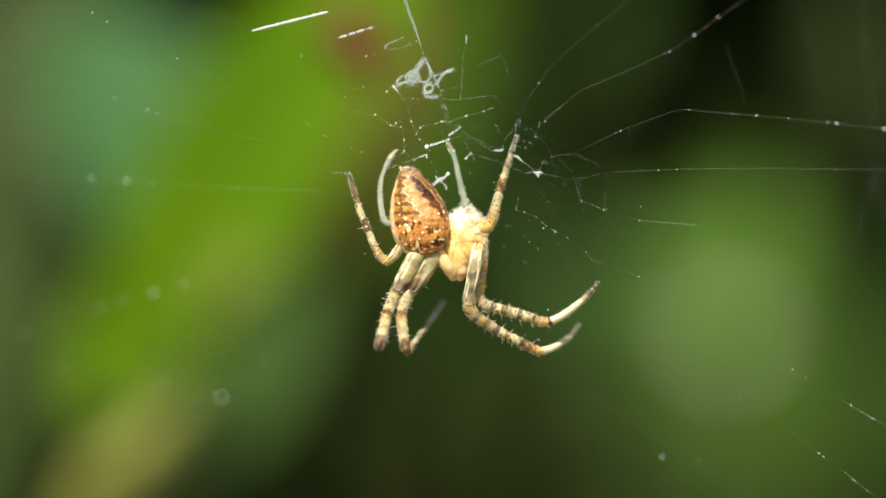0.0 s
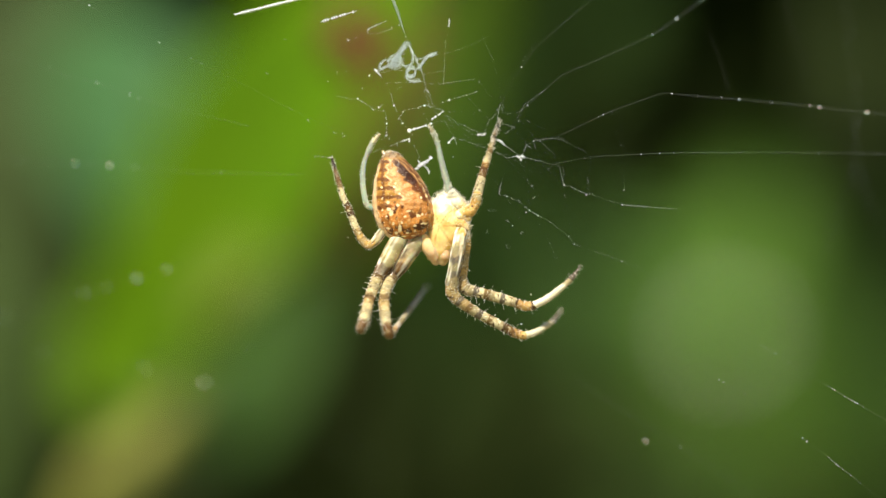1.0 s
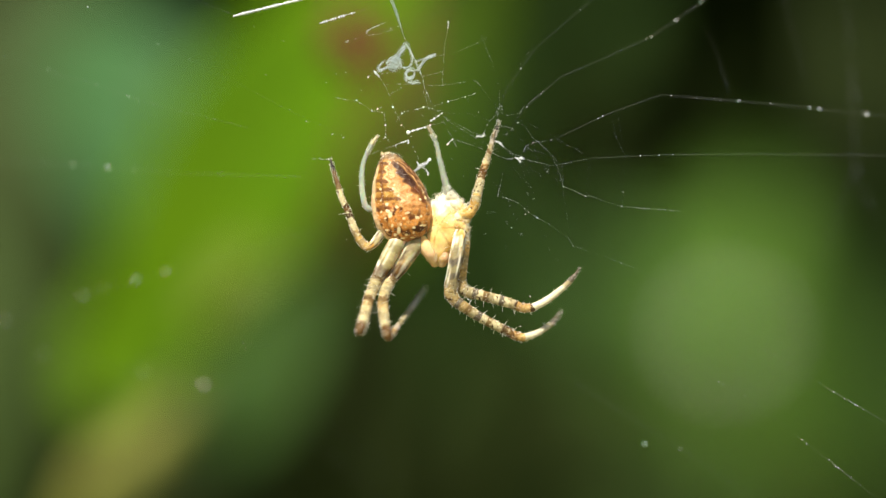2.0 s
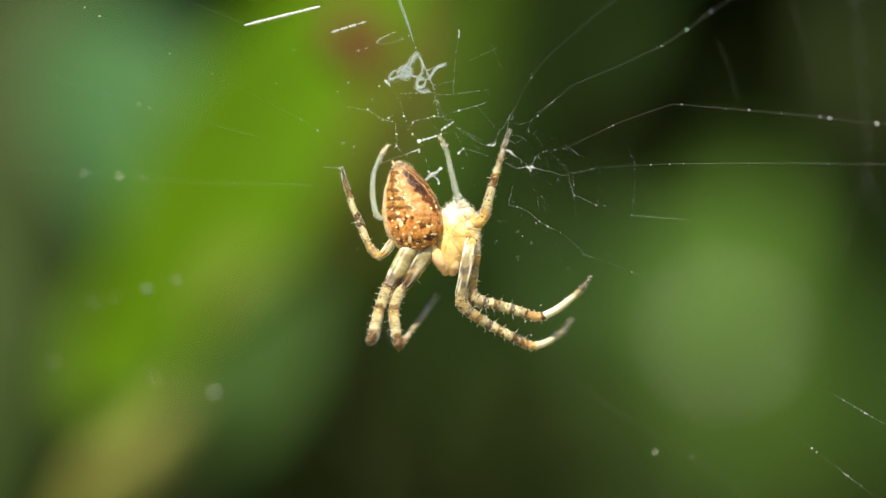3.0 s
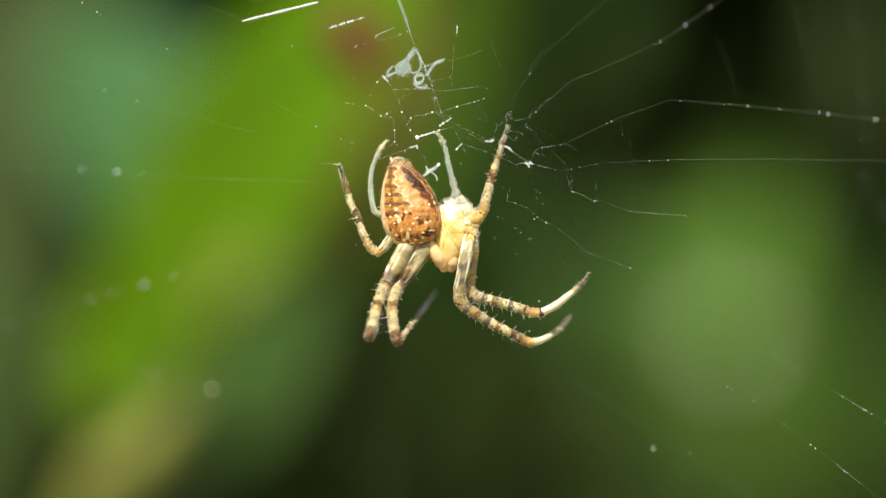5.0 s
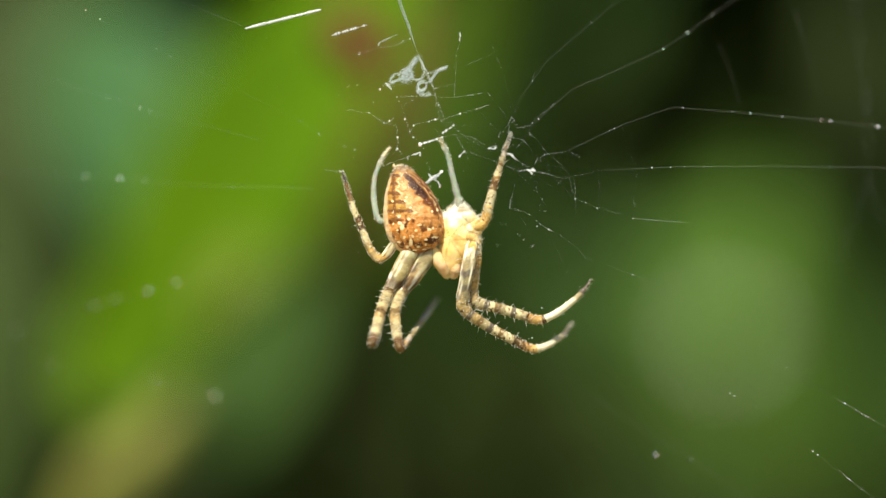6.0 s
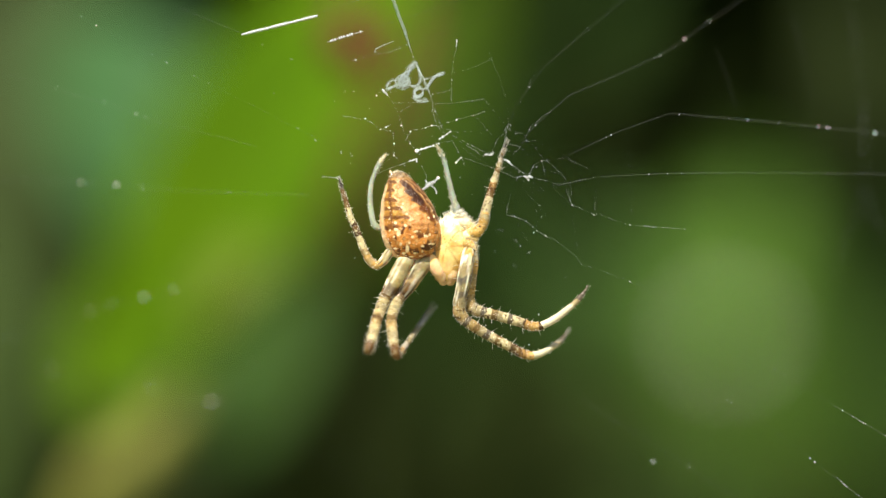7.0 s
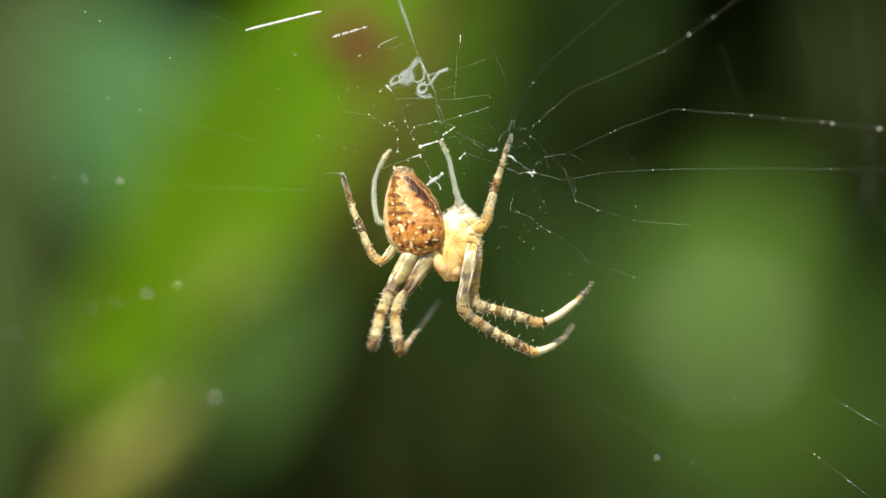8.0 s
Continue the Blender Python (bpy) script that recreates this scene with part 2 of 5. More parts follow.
def egg(low, high, widths, deep, paint, rings=150, sides=140, lumps=0.0, coat=260):
    """A body part between two ends (mm): widths are (share of the length, half width)."""
    low, high = Vector(low), Vector(high)
    along = (high - low).normalized()
    right = Vector((0, 1, 0)).cross(along).normalized()
    back = along.cross(right)
    bm = bmesh.new()
    lay = bm.verts.layers.float_color.new("pigment")
    us, ws = [w[0] for w in widths], [w[1] for w in widths]
    loops = []
    for i in range(rings + 1):
        u = 0.5 - 0.5 * math.cos(math.pi * i / rings)
        w = float(np.interp(u, us, ws))
        w = (w + float(np.interp(u - 0.03, us, ws)) + float(np.interp(u + 0.03, us, ws))) / 3 * min(1, math.sqrt(max(0.0, u * 30))) * min(1, math.sqrt(max(0.0, (1 - u) * 30)))
        w = max(w, 0.01)
        c = low.lerp(high, u)
        loop = []
        for k in range(sides):
            a = 2 * math.pi * k / sides
            q = c + (right * math.cos(a) + back * math.sin(a) * deep) * w
            n = (right * math.cos(a) + back * math.sin(a)).normalized()
            q += n * (noise.noise(q * 0.9) * 1.3 + noise.noise(q * 2.6) * 0.6) * lumps
            v = bm.verts.new(q * MM)
            v[lay] = (*paint(u, math.cos(a), q), 1)
            loop.append(v)
        loops.append(loop)
    for a, b in zip(loops, loops[1:]):
        for k in range(sides):
            bm.faces.new((a[k], b[k], b[(k + 1) % sides], a[(k + 1) % sides]))
    bm.faces.new(loops[0])
    bm.faces.new(loops[-1][::-1])
    roots = []
    for _ in range(coat):
        v = random.choice(random.choice(loops[3:-2]))
        u = (v.co / MM - low).dot(along) / (high - low).length
        roots.append((v.co / MM, v.co / MM - low.lerp(high, u) + along * 0.8))
    return bm, roots


# the pattern's chart: a across from the body's outermost flank, b down from its tip, in twentieths of a mm
CREAMS = [(15, 64, 3, 2), (17, 85, 2.5, 2), (27, 91, 4, 3), (45, 96, 3.5, 3), (17, 104, 3, 3), (33, 109, 6, 5.5), (29, 103, 4, 3.5), (47, 76, 2.2, 2.2), (57, 116, 3, 3),
          (64, 106, 7, 2.2), (24, 116, 3, 2.5), (36, 129, 3, 3.5), (52, 127, 3.2, 3), (28, 137, 4, 3), (48, 137, 4.5, 9), (74, 132, 4, 3), (75, 141, 2.5, 2.5), (62, 145, 4, 3),
          (42, 145, 4, 3), (80, 114, 4, 3), (88, 112, 3, 3), (95, 80, 3, 2.5), (85, 82, 3, 3), (72, 150, 5, 2), (55, 151, 6, 2), (90, 128, 8, 2.4), (38, 65, 2, 2), (40, 58, 2, 2)]
# edges of the pale band and of the dark mark beside it: a at a height b
BAND_LEFT = [(28, 14), (25, 24), (24, 36), (25, 48), (32, 62), (43, 74), (52, 84), (50, 95), (60, 108)]
BAND_RIGHT = [(34, 14), (38, 26), (44, 37), (55, 51), (69, 65), (82, 79), (91, 93), (99, 108)]
MARK_RIGHT = [(37, 12), (58, 29), (74, 47), (87, 66), (96, 85), (103, 103), (106, 122)]


def edge_at(line, b):
    return float(np.interp(b, [p[1] for p in line], [p[0] for p in line]))


def spotted(u, across, q):
    """Dorsal pattern: a chequered flank, a scalloped pale band, a dark leaf mark beside it, cream spots toward the front end."""
    wob = noise.noise(q * 1.9)
    fine = noise.noise(q * 5.0)
    a = (q.x + 4.92) * 20 + 1.6 * wob + 1.2 * fine
    b = (7.2 - q.z) * 20 + 1.6 * noise.noise(q * 1.9 + Vector((5, 0, 0))) + fine
    if q.y > 0.35:
        return tuple(x * (1 + 0.3 * fine) for x in blend((0.30, 0.13, 0.03), (0.55, 0.36, 0.16), 0.5 + wob))
    front = ease(b + 5 * noise.noise(q * 1.2), 82, 100)
    bulge = 3.2 * math.sin(b * 0.40)
    left = edge_at(BAND_LEFT, b) + bulge
    right = edge_at(BAND_RIGHT, b) + 2.6 * math.sin(b * 0.42 + 1.0)
    rim = edge_at(MARK_RIGHT, b)
    # flank: gold cells between brown bars
    bar = ease(math.cos((b - 34) * math.pi / 8 + 0.25 * wob), 0.1, 0.7)
    seam = ease(abs(a - 17 - 0.10 * max(0, b - 50)), 4.5, 0.8)
    cell = blend((0.46, 0.245, 0.048), (0.33, 0.150, 0.024), 0.5 + 1.3 * noise.noise(q * 1.8))
    c = blend(cell, (0.125, 0.042, 0.007), 1 - (1 - bar * 0.9) * (1 - seam * 0.85))
    # pale band
    top = ease(b, 10, 20)
    band = ease(a, left - 2, left + 2) * (1 - ease(a, right - 2.5, right + 2.5)) * top * (1 - 0.85 * ease(b, 98, 116))
    peach = blend((0.62, 0.31, 0.115), (0.44, 0.175, 0.040), 0.5 + 1.3 * noise.noise(q * 2.1))
    peach = blend(peach, (0.80, 0.52, 0.26), ease(a, left + 8, left - 1) * 0.7)
    c = blend(c, peach, band)
    # leaf mark and the streaked margin
    mark = ease(a, right - 2, right + 6) * (1 - ease(a, rim - 3, rim + 2)) * top
    umber = blend((0.040, 0.012, 0.003), (0.130, 0.038, 0.007), ease(b + 14 * wob, 46, 68))
    c = blend(c, umber, mark * (1 - 0.6 * ease(b, 102, 116)))
    streak = ease(math.sin((a - rim) * 0.8 + 2.2 * wob), -0.2, 0.9) * (0.6 + fine)
    c = blend(c, blend((0.13, 0.048, 0.012), (0.62, 0.38, 0.17), streak), ease(a, rim - 1.5, rim + 1.5) * ease(b, 8, 20) * (1 - 0.6 * ease(b, 100, 125)))
    # front: orange, with dark blotches
    warm = blend((0.38, 0.130, 0.020), (0.60, 0.250, 0.056), 0.5 + 1.2 * noise.noise(q * 2.0 + Vector((13, 1, 8))))
    warm = blend(warm, (0.105, 0.030, 0.005), ease(noise.noise(q * 1.9 + Vector((3, 1, 8))), 0.08, 0.3))
    warm = blend(warm, (0.60, 0.34, 0.13), ease(noise.noise(q * 3.4 + Vector((1, 6, 2))), 0.22, 0.45) * 0.8)
    c = blend(c, warm, front * (1 - 0.5 * band))
    c = blend(c, (0.07, 0.020, 0.004), ease(math.hypot((a - 82) / 11, (b - 134) / 6), 1.15, 0.8))
    c = blend(c, (0.075, 0.024, 0.005), ease(math.hypot((a - 22) / 13, (b - 98) / 6), 1.2, 0.7) * 0.7)
    c = blend(c, (0.075, 0.022, 0.004), ease(abs(b - 139 - 5 * math.sin(a * 0.13)), 4, 1.5) * ease(math.sin(a * 0.5 + 3 * wob), 0.0, 0.5) * 0.9)
    for sa, sb, ra, rb in CREAMS:
        d = math.hypot((a - sa) / ra, (b - sb) / rb) * 1.3 + 0.35 * noise.noise(q * 6)
        if d < 1.5:
            c = blend(c, (0.84, 0.66, 0.38), (1.15 - d) * 3.0)
    # pale margin of the flank, worn tip
    c = blend(c, (0.80, 0.55, 0.30), ease(-across, 0.80, 0.90) * ease(b, 14, 30) * (0.85 + 0.5 * wob))
    c = blend(c, blend((0.30, 0.20, 0.10), (0.10, 0.055, 0.022), 0.5 + 2 * fine), ease(b, 16, 6))
    c = blend(c, (0.09, 0.04, 0.012), ease(abs(b - 15 - 0.12 * a), 4, 1) * ease(fine, -0.1, 0.3) * 0.8)
    g = 1 + 0.20 * noise.noise(q * 4) + 0.22 * noise.noise(q * 11)
    return tuple(max(0.002, x * g) for x in c)


bm, roots = egg((-1.56, -0.2, -0.66), (-3.5, -0.1, 7.16),
                [(0, 1.0), (0.05, 1.6), (0.1, 2.02), (0.19, 2.42), (0.3, 2.61), (0.4, 2.62), (0.55, 2.43), (0.72, 1.97), (0.85, 1.37), (0.95, 0.86), (1, 0.5)],
                0.72, spotted, rings=200, sides=220, lumps=0.06, coat=620)
abdomen = part("abdomen", bm, ABDOMEN, spider, "orange-brown abdomen with dark leaf pattern and cream cross spots")
bm = bmesh.new()
hairs(bm, roots, 0.26, 0.012, 0.4, (0.75, 0.6, 0.38))
tagged(part("bristles", bm, HAIR, abdomen), kind="stuff")
bm = bmesh.new()
for dx, dz in ((-0.25, 0.1), (0.22, 0.12), (0.0, -0.1)):
    a = Vector((-3.62, 0, 7.05)) + Vector((dx, 0.1, -0.25))
    pts, rad = glide([a, a + Vector((dx * 0.3 - 0.06, 0.1, 0.28)), a + Vector((dx * 0.4 - 0.1, 0.2, 0.5 + dz * 0.3))], [0.24, 0.2, 0.08], 4)
    tube(bm, pts, rad, 10, bands("umber cream"))
part("spinnerets", bm, LEG, abdomen, "small greyish spinnerets")


def chalky(u, across, q):
    c = blend((0.80, 0.60, 0.26), (0.76, 0.52, 0.18), 0.5 + noise.noise(q * 1.1))
    c = blend(c, (0.87, 0.78, 0.54), (u - 0.66) * 6 + 0.8 * noise.noise(q * 1.5))
    c = blend(c, (0.74, 0.48, 0.24), (0.30 - u) * 4 + 0.4 * noise.noise(q * 2.2))
    c = blend(c, (0.58, 0.34, 0.085), (noise.noise(q * 0.8 + Vector((4, 4, 4))) - 0.05) * 1.8)
    # darker lines painted in place of furrows run out from the middle to the legs
    way = math.atan2(q.z - 0.6, q.x - 0.9)
    c = blend(c, (0.44, 0.24, 0.06), ease(math.cos(way * 7 + 0.8 * noise.noise(q * 1.3)), 0.82, 0.98) * 0.75 * ease(u, 0.2, 0.35) * ease(u, 0.8, 0.7))
    g = 1 + 0.14 * noise.noise(q * 5)
    return tuple(x * g for x in c)


bm, roots = egg((0.75, 0.9, -2.72), (2.0, 1.1, 3.62),
                [(0, 0.75), (0.08, 1.1), (0.2, 1.45), (0.35, 1.78), (0.5, 2.02), (0.65, 2.0), (0.8, 1.66), (0.92, 1.1), (1, 0.5)],
                0.72, chalky, rings=90, sides=90, lumps=0.06)
thorax = part("cephalothorax", bm, CARAPACE, spider, "pale yellow cephalothorax with white hairs")
bm = bmesh.new()
hairs(bm, [r for r in roots if r[0].z > 1.8 or random.random() < 0.25] * 6, 0.5, 0.012, 0.6, (0.85, 0.8, 0.66))
hairs(bm, [r for r in roots if r[0].z > 2.1] * 9, 0.4, 0.017, 0.9, (0.95, 0.92, 0.82))
for k in range(16):
    f = k / 15
    c = Vector((1.5 + 1.9 * f, 0.35 - 0.4 * f, 3.3 - 1.1 * f * f)) + Vector((random.gauss(0, 0.12), random.gauss(0, 0.15), random.gauss(0, 0.2)))
    way = Vector((0.9, 0.15, 0.45 - 0.2 * f + random.gauss(0, 0.2)))
    hairs(bm, [(c + Vector((random.gauss(0, 0.07), random.gauss(0, 0.09), random.gauss(0, 0.07))), way) for _ in range(16)], 0.55, 0.022, 0.2, (0.95, 0.92, 0.82))
for k in range(9):
    c = Vector((3.35 + random.gauss(0, 0.08), -0.1, 1.15 - 0.24 * k + random.gauss(0, 0.06)))
    hairs(bm, [(c + Vector((random.gauss(0, 0.05), random.gauss(0, 0.1), random.gauss(0, 0.05))), Vector((0.9, -0.2, 0.25))) for _ in range(9)], 0.5, 0.018, 0.25, (0.95, 0.92, 0.82))
tagged(part("bristles", bm, HAIR, thorax), kind="stuff")

# bases of the legs along the side, thick with pale hairs
for points, radii, colours, n in (
        ([(1.9, 0.7, 2.5), (2.5, 0.3, 2.62), (3.05, 0.3, 2.3)], [0.48, 0.52, 0.42], "ivory ivory straw", 170),
        ([(2.2, 0.6, 1.5), (2.85, 0.1, 1.55), (3.45, 0.0, 1.35)], [0.46, 0.5, 0.4], "straw ivory straw", 190),
        ([(2.2, 0.6, 0.75), (2.85, 0.0, 0.75), (3.3, 0.0, 0.40)], [0.46, 0.52, 0.44], "straw amber straw", 170),
        ([(2.1, 0.6, 0.0), (2.7, 0.1, 0.05), (3.2, 0.2, -0.25)], [0.44, 0.48, 0.4], "straw straw amber", 130)):
    limb("coxa", spider, points, radii, colours, "hairy pale leg base", fuzz=n * 2, fuzz_size=(0.36, 0.014))
# jaws and feelers at the head end
limb("pedipalp", spider, [(-1.1, 0.3, 0.1), (-0.40, 0.0, -0.85), (0.08, -0.05, -1.6), (0.5, 0.2, -2.3)], [0.6, 0.62, 0.54, 0.36], "straw straw blush blush", "pinkish-beige feeler", fuzz=24)
limb("pedipalp", spider, [(1.75, 0.9, -0.7), (1.75, 0.9, -1.4), (1.6, 1.0, -2.0)], [0.42, 0.42, 0.3], "blush blush", "pinkish-beige feeler", fuzz=24)
limb("chelicera", spider, [(0.42, 1.0, -0.6), (0.42, 0.7, -1.3), (0.50, 0.6, -2.0), (0.66, 0.7, -2.5)], [0.6, 0.7, 0.66, 0.46], "straw blush blush", "smooth pinkish fang base", fuzz=12)
limb("chelicera", spider, [(1.40, 1.0, -0.6), (1.40, 0.75, -1.3), (1.36, 0.65, -2.0), (1.26, 0.75, -2.5)], [0.6, 0.7, 0.66, 0.46], "straw blush blush", "smooth pinkish fang base", fuzz=12)


def leg(label, femur, patella, tibia, metatarsus, tarsus):
    """Each segment: points, radii, colours, number of spines."""
    down = bmesh.new()
    top = limb("leg", spider, *femur[:3], label, femur[3], down)
    for name, s in (("patella", patella), ("tibia", tibia), ("metatarsus", metatarsus), ("tarsus", tarsus)):
        limb(name, top, *s[:3], "", s[3], down, 0.32 if name == "tarsus" else 0.58)
    tagged(part("bristles", down, HAIR, top), kind="stuff")
    return top


leg("banded leg with an amber base reaching up to the hub",
    ([(2.61, 0.5, 1.15), (3.1, 0.1, 1.65), (3.6, -0.1, 1.85), (4.1, -0.1, 2.45)], [0.5, 0.55, 0.52, 0.42], "straw straw amber amber", 0),
    ([(4.1, -0.1, 2.4), (4.25, -0.1, 2.95), (4.35, -0.1, 3.45)], [0.42, 0.44, 0.40], "amber cream", 0),
    ([(4.35, -0.1, 3.45), (4.6, 0, 4.45), (4.85, 0.1, 5.4), (5.2, 0.2, 6.46)], [0.41, 0.40, 0.34, 0.30], "amber white white white umber brown orange white", 2),
    ([(5.2, 0.2, 6.46), (5.51, 0.3, 7.46), (5.86, 0.4, 8.67)], [0.29, 0.24, 0.19], "white bone umber bone lilac slate", 1),
    ([(5.86, 0.4, 8.67), (6.11, 0.5, 9.37), (6.36, 0.5, 10.02)], [0.19, 0.14, 0.06], "umber lilac dark dark", 0))
leg("pale translucent leg reaching straight up to the hub",
    ([(2.01, 1, 2.81), (1.86, 0.9, 3.46), (1.71, 0.8, 4.16)], [0.4, 0.38, 0.34], "amber pale", 0),
    ([(1.71, 0.8, 4.16), (1.55, 0.7, 4.76), (1.4, 0.7, 5.32)], [0.34, 0.33, 0.29], "pale pale", 0),
    ([(1.4, 0.7, 5.32), (1.2, 0.6, 6.17), (1, 0.6, 6.97)], [0.29, 0.28, 0.24], "pale pale pale", 1),
    ([(1, 0.6, 6.97), (0.85, 0.6, 7.77), (0.6, 0.6, 8.52)], [0.24, 0.22, 0.19], "pale pale", 1),
    ([(0.6, 0.6, 8.52), (0.35, 0.6, 9.02), (0.05, 0.6, 9.53)], [0.19, 0.15, 0.08], "pale bone", 0))
leg("pale translucent leg curving up beside the abdomen",
    ([(-3.95, 0.1, 2.05), (-4.4, 0, 2.2), (-4.95, -0.1, 2.2)], [0.36, 0.36, 0.32], "pale pale", 0),
    ([(-4.95, -0.1, 2.2), (-5.35, -0.1, 2.35), (-5.6, -0.1, 2.8)], [0.32, 0.34, 0.31], "pale pale", 0),
    ([(-5.6, -0.1, 2.8), (-5.8, 0, 3.95), (-5.85, 0.1, 5.15)], [0.31, 0.29, 0.26], "pale pale pale", 1),
    ([(-5.85, 0.1, 5.15), (-5.71, 0.2, 6.26), (-5.36, 0.3, 7.26)], [0.26, 0.24, 0.22], "pale pale", 1),
    ([(-5.36, 0.3, 7.26), (-4.96, 0.4, 8.01), (-4.46, 0.5, 8.72)], [0.22, 0.19, 0.10], "pale white", 0))
leg("banded leg bent out to the side with an amber knee",
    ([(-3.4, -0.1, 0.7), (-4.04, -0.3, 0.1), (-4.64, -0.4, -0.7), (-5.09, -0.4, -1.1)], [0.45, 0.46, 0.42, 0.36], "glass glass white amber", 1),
    ([(-5.09, -0.4, -1.1), (-5.54, -0.4, -1), (-5.99, -0.4, -0.5)], [0.36, 0.38, 0.33], "amber tan", 0),
    ([(-5.99, -0.4, -0.5), (-6.49, -0.3, 0.55), (-6.94, -0.2, 1.75), (-7.19, -0.2, 2.35)], [0.33, 0.34, 0.30, 0.28], "amber tan white white choc brown", 2),
    ([(-7.19, -0.2, 2.35), (-7.65, -0.1, 3.35), (-7.95, 0, 4.45), (-8.2, 0.1, 5.15)], [0.28, 0.28, 0.23, 0.20], "choc white white white umber brown umber", 1),
    ([(-8.2, 0.1, 5.15), (-8.41, 0.2, 5.91), (-8.61, 0.3, 6.61)], [0.20, 0.18, 0.09], "brown dark dark", 0))
leg("stout banded front leg with long spines and a white end segment",
    ([(3.11, 0.9, 0.45), (3.11, 0.4, -1.05), (2.95, 0.2, -2.8), (2.9, 0.1, -4.35)], [0.55, 0.66, 0.6, 0.5], "straw straw amber tan amber tan", 2),
    ([(3, 0.1, -4.4), (3.1, 0.1, -4.85), (3.55, 0.1, -5.1)], [0.5, 0.52, 0.5], "tan bone", 0),
    ([(3.5, 0.1, -5.1), (4.8, 0, -5.4), (6.15, 0, -5.75), (7.8, 0, -6.25)], [0.5, 0.47, 0.46, 0.43], "tan bone slate white umber bone white slate white bone choc", 11),
    ([(7.75, 0, -6.25), (8.45, 0, -6.5), (9.3, 0, -6.5)], [0.42, 0.42, 0.38], "brown orange gold gold choc", 3),
    ([(9.25, 0, -6.5), (10.3, 0.1, -6), (11.36, 0.2, -5.25), (12.62, 0.3, -4.16), (13.47, 0.4, -3.01)], [0.36, 0.33, 0.30, 0.24, 0.08], "silver silver silver silver silver bone slate slate", 7))
leg("stout banded front leg with a grey femur and dark tip",
    ([(2.95, 0.2, 0.65), (2.74, -0.6, -0.85), (2.44, -0.9, -2.54), (2.04, -0.7, -4.44)], [0.5, 0.64, 0.63, 0.58], "straw straw amber silver glass mist slate mist slate bone tan", 4),
    ([(2.14, -0.7, -4.39), (2.04, -0.6, -5.19), (2.49, -0.5, -5.89)], [0.56, 0.56, 0.52], "bone tan tan", 1),
    ([(2.44, -0.5, -5.84), (3.64, -0.4, -6.69), (4.9, -0.2, -7.44), (6.7, 0, -8.4)], [0.51, 0.48, 0.45, 0.42], "tan slate tan umber bone slate white umber white bone choc", 12),
    ([(6.65, 0, -8.35), (7.5, 0.1, -8.85), (8.45, 0.1, -9.15)], [0.42, 0.40, 0.36], "choc brown orange gold", 3),
    ([(8.4, 0.1, -9.15), (9.33, 0.6, -8.93), (10.22, 1.4, -8.50), (11.14, 2.6, -7.95), (12.04, 4.2, -6.92)], [0.34, 0.31, 0.27, 0.21, 0.07], "silver silver white slate slate", 6))
leg("stout mottled front leg pointing down, amber at its joint",
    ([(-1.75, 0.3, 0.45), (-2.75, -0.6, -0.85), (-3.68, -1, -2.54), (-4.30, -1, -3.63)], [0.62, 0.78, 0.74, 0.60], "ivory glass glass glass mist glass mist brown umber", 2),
    ([(-4.23, -1, -3.53), (-4.53, -1.1, -4.13), (-4.77, -1.3, -4.72)], [0.56, 0.55, 0.52], "brown cream", 1),
    ([(-4.77, -1.3, -4.67), (-5.13, -2.4, -5.68), (-5.43, -3.8, -6.92), (-5.67, -5.0, -7.91)], [0.52, 0.49, 0.47, 0.42], "cream bone cream umber tan cream bone white olive", 12),
    ([(-5.67, -5.0, -7.86), (-5.82, -5.1, -8.39), (-5.74, -3.0, -8.46)], [0.42, 0.41, 0.30], "brown orange umber", 0),
    ([(-5.74, -3.0, -8.42), (-5.54, -1.0, -8.2), (-5.25, 1, -7.8)], [0.27, 0.2, 0.08], "cream brown", 0))
leg("stout mottled front leg with its end segment turned back",
    ([(-0.45, 0.6, 0.1), (-1.30, -0.2, -1.2), (-2.17, -0.5, -2.54), (-3.0, -0.6, -3.69)], [0.70, 0.80, 0.72, 0.58], "ivory glass glass mist glass tan brown choc", 2),
    ([(-2.99, -0.6, -3.59), (-3.39, -0.8, -4.18), (-3.64, -0.9, -4.73)], [0.56, 0.54, 0.52], "umber cream", 1),
    ([(-3.64, -0.9, -4.68), (-3.9, -2.0, -5.89), (-3.78, -3.2, -7.23), (-3.56, -4.2, -8.29)], [0.52, 0.49, 0.47, 0.42], "cream bone cream umber tan cream bone white olive", 12),
    ([(-3.56, -4.2, -8.19), (-3.42, -4.2, -8.88), (-3.05, -2.6, -8.65), (-2.30, 0.6, -7.67)], [0.42, 0.42, 0.30, 0.25], "brown orange lilac bone", 0),
    ([(-2.30, 0.6, -7.67), (-1.32, 4, -6.41), (-0.21, 7.5, -4.86)], [0.25, 0.21, 0.08], "bone lilac lilac", 0))

# ---- the web ----
web = tagged(new("spider_web"), "torn orb web of fine white silk with sticky droplets", "web")
web.location = BASE
drop_mesh = bpy.data.meshes.new("glue_droplet")
bm = bmesh.new()
bmesh.ops.create_icosphere(bm, subdivisions=2, radius=MM)
bm.to_mesh(drop_mesh)
bm.free()
drop_mesh.materials.append(GLUE)
drop_mesh.polygons.foreach_set("use_smooth", [True] * len(drop_mesh.polygons))


def droplet(p, r):
    ob = new("glue_droplet", drop_mesh)
    ob.parent, ob.location, ob.scale = web, Vector(p) * MM, (r, r, r * random.uniform(0.8, 1.2))
    return ob


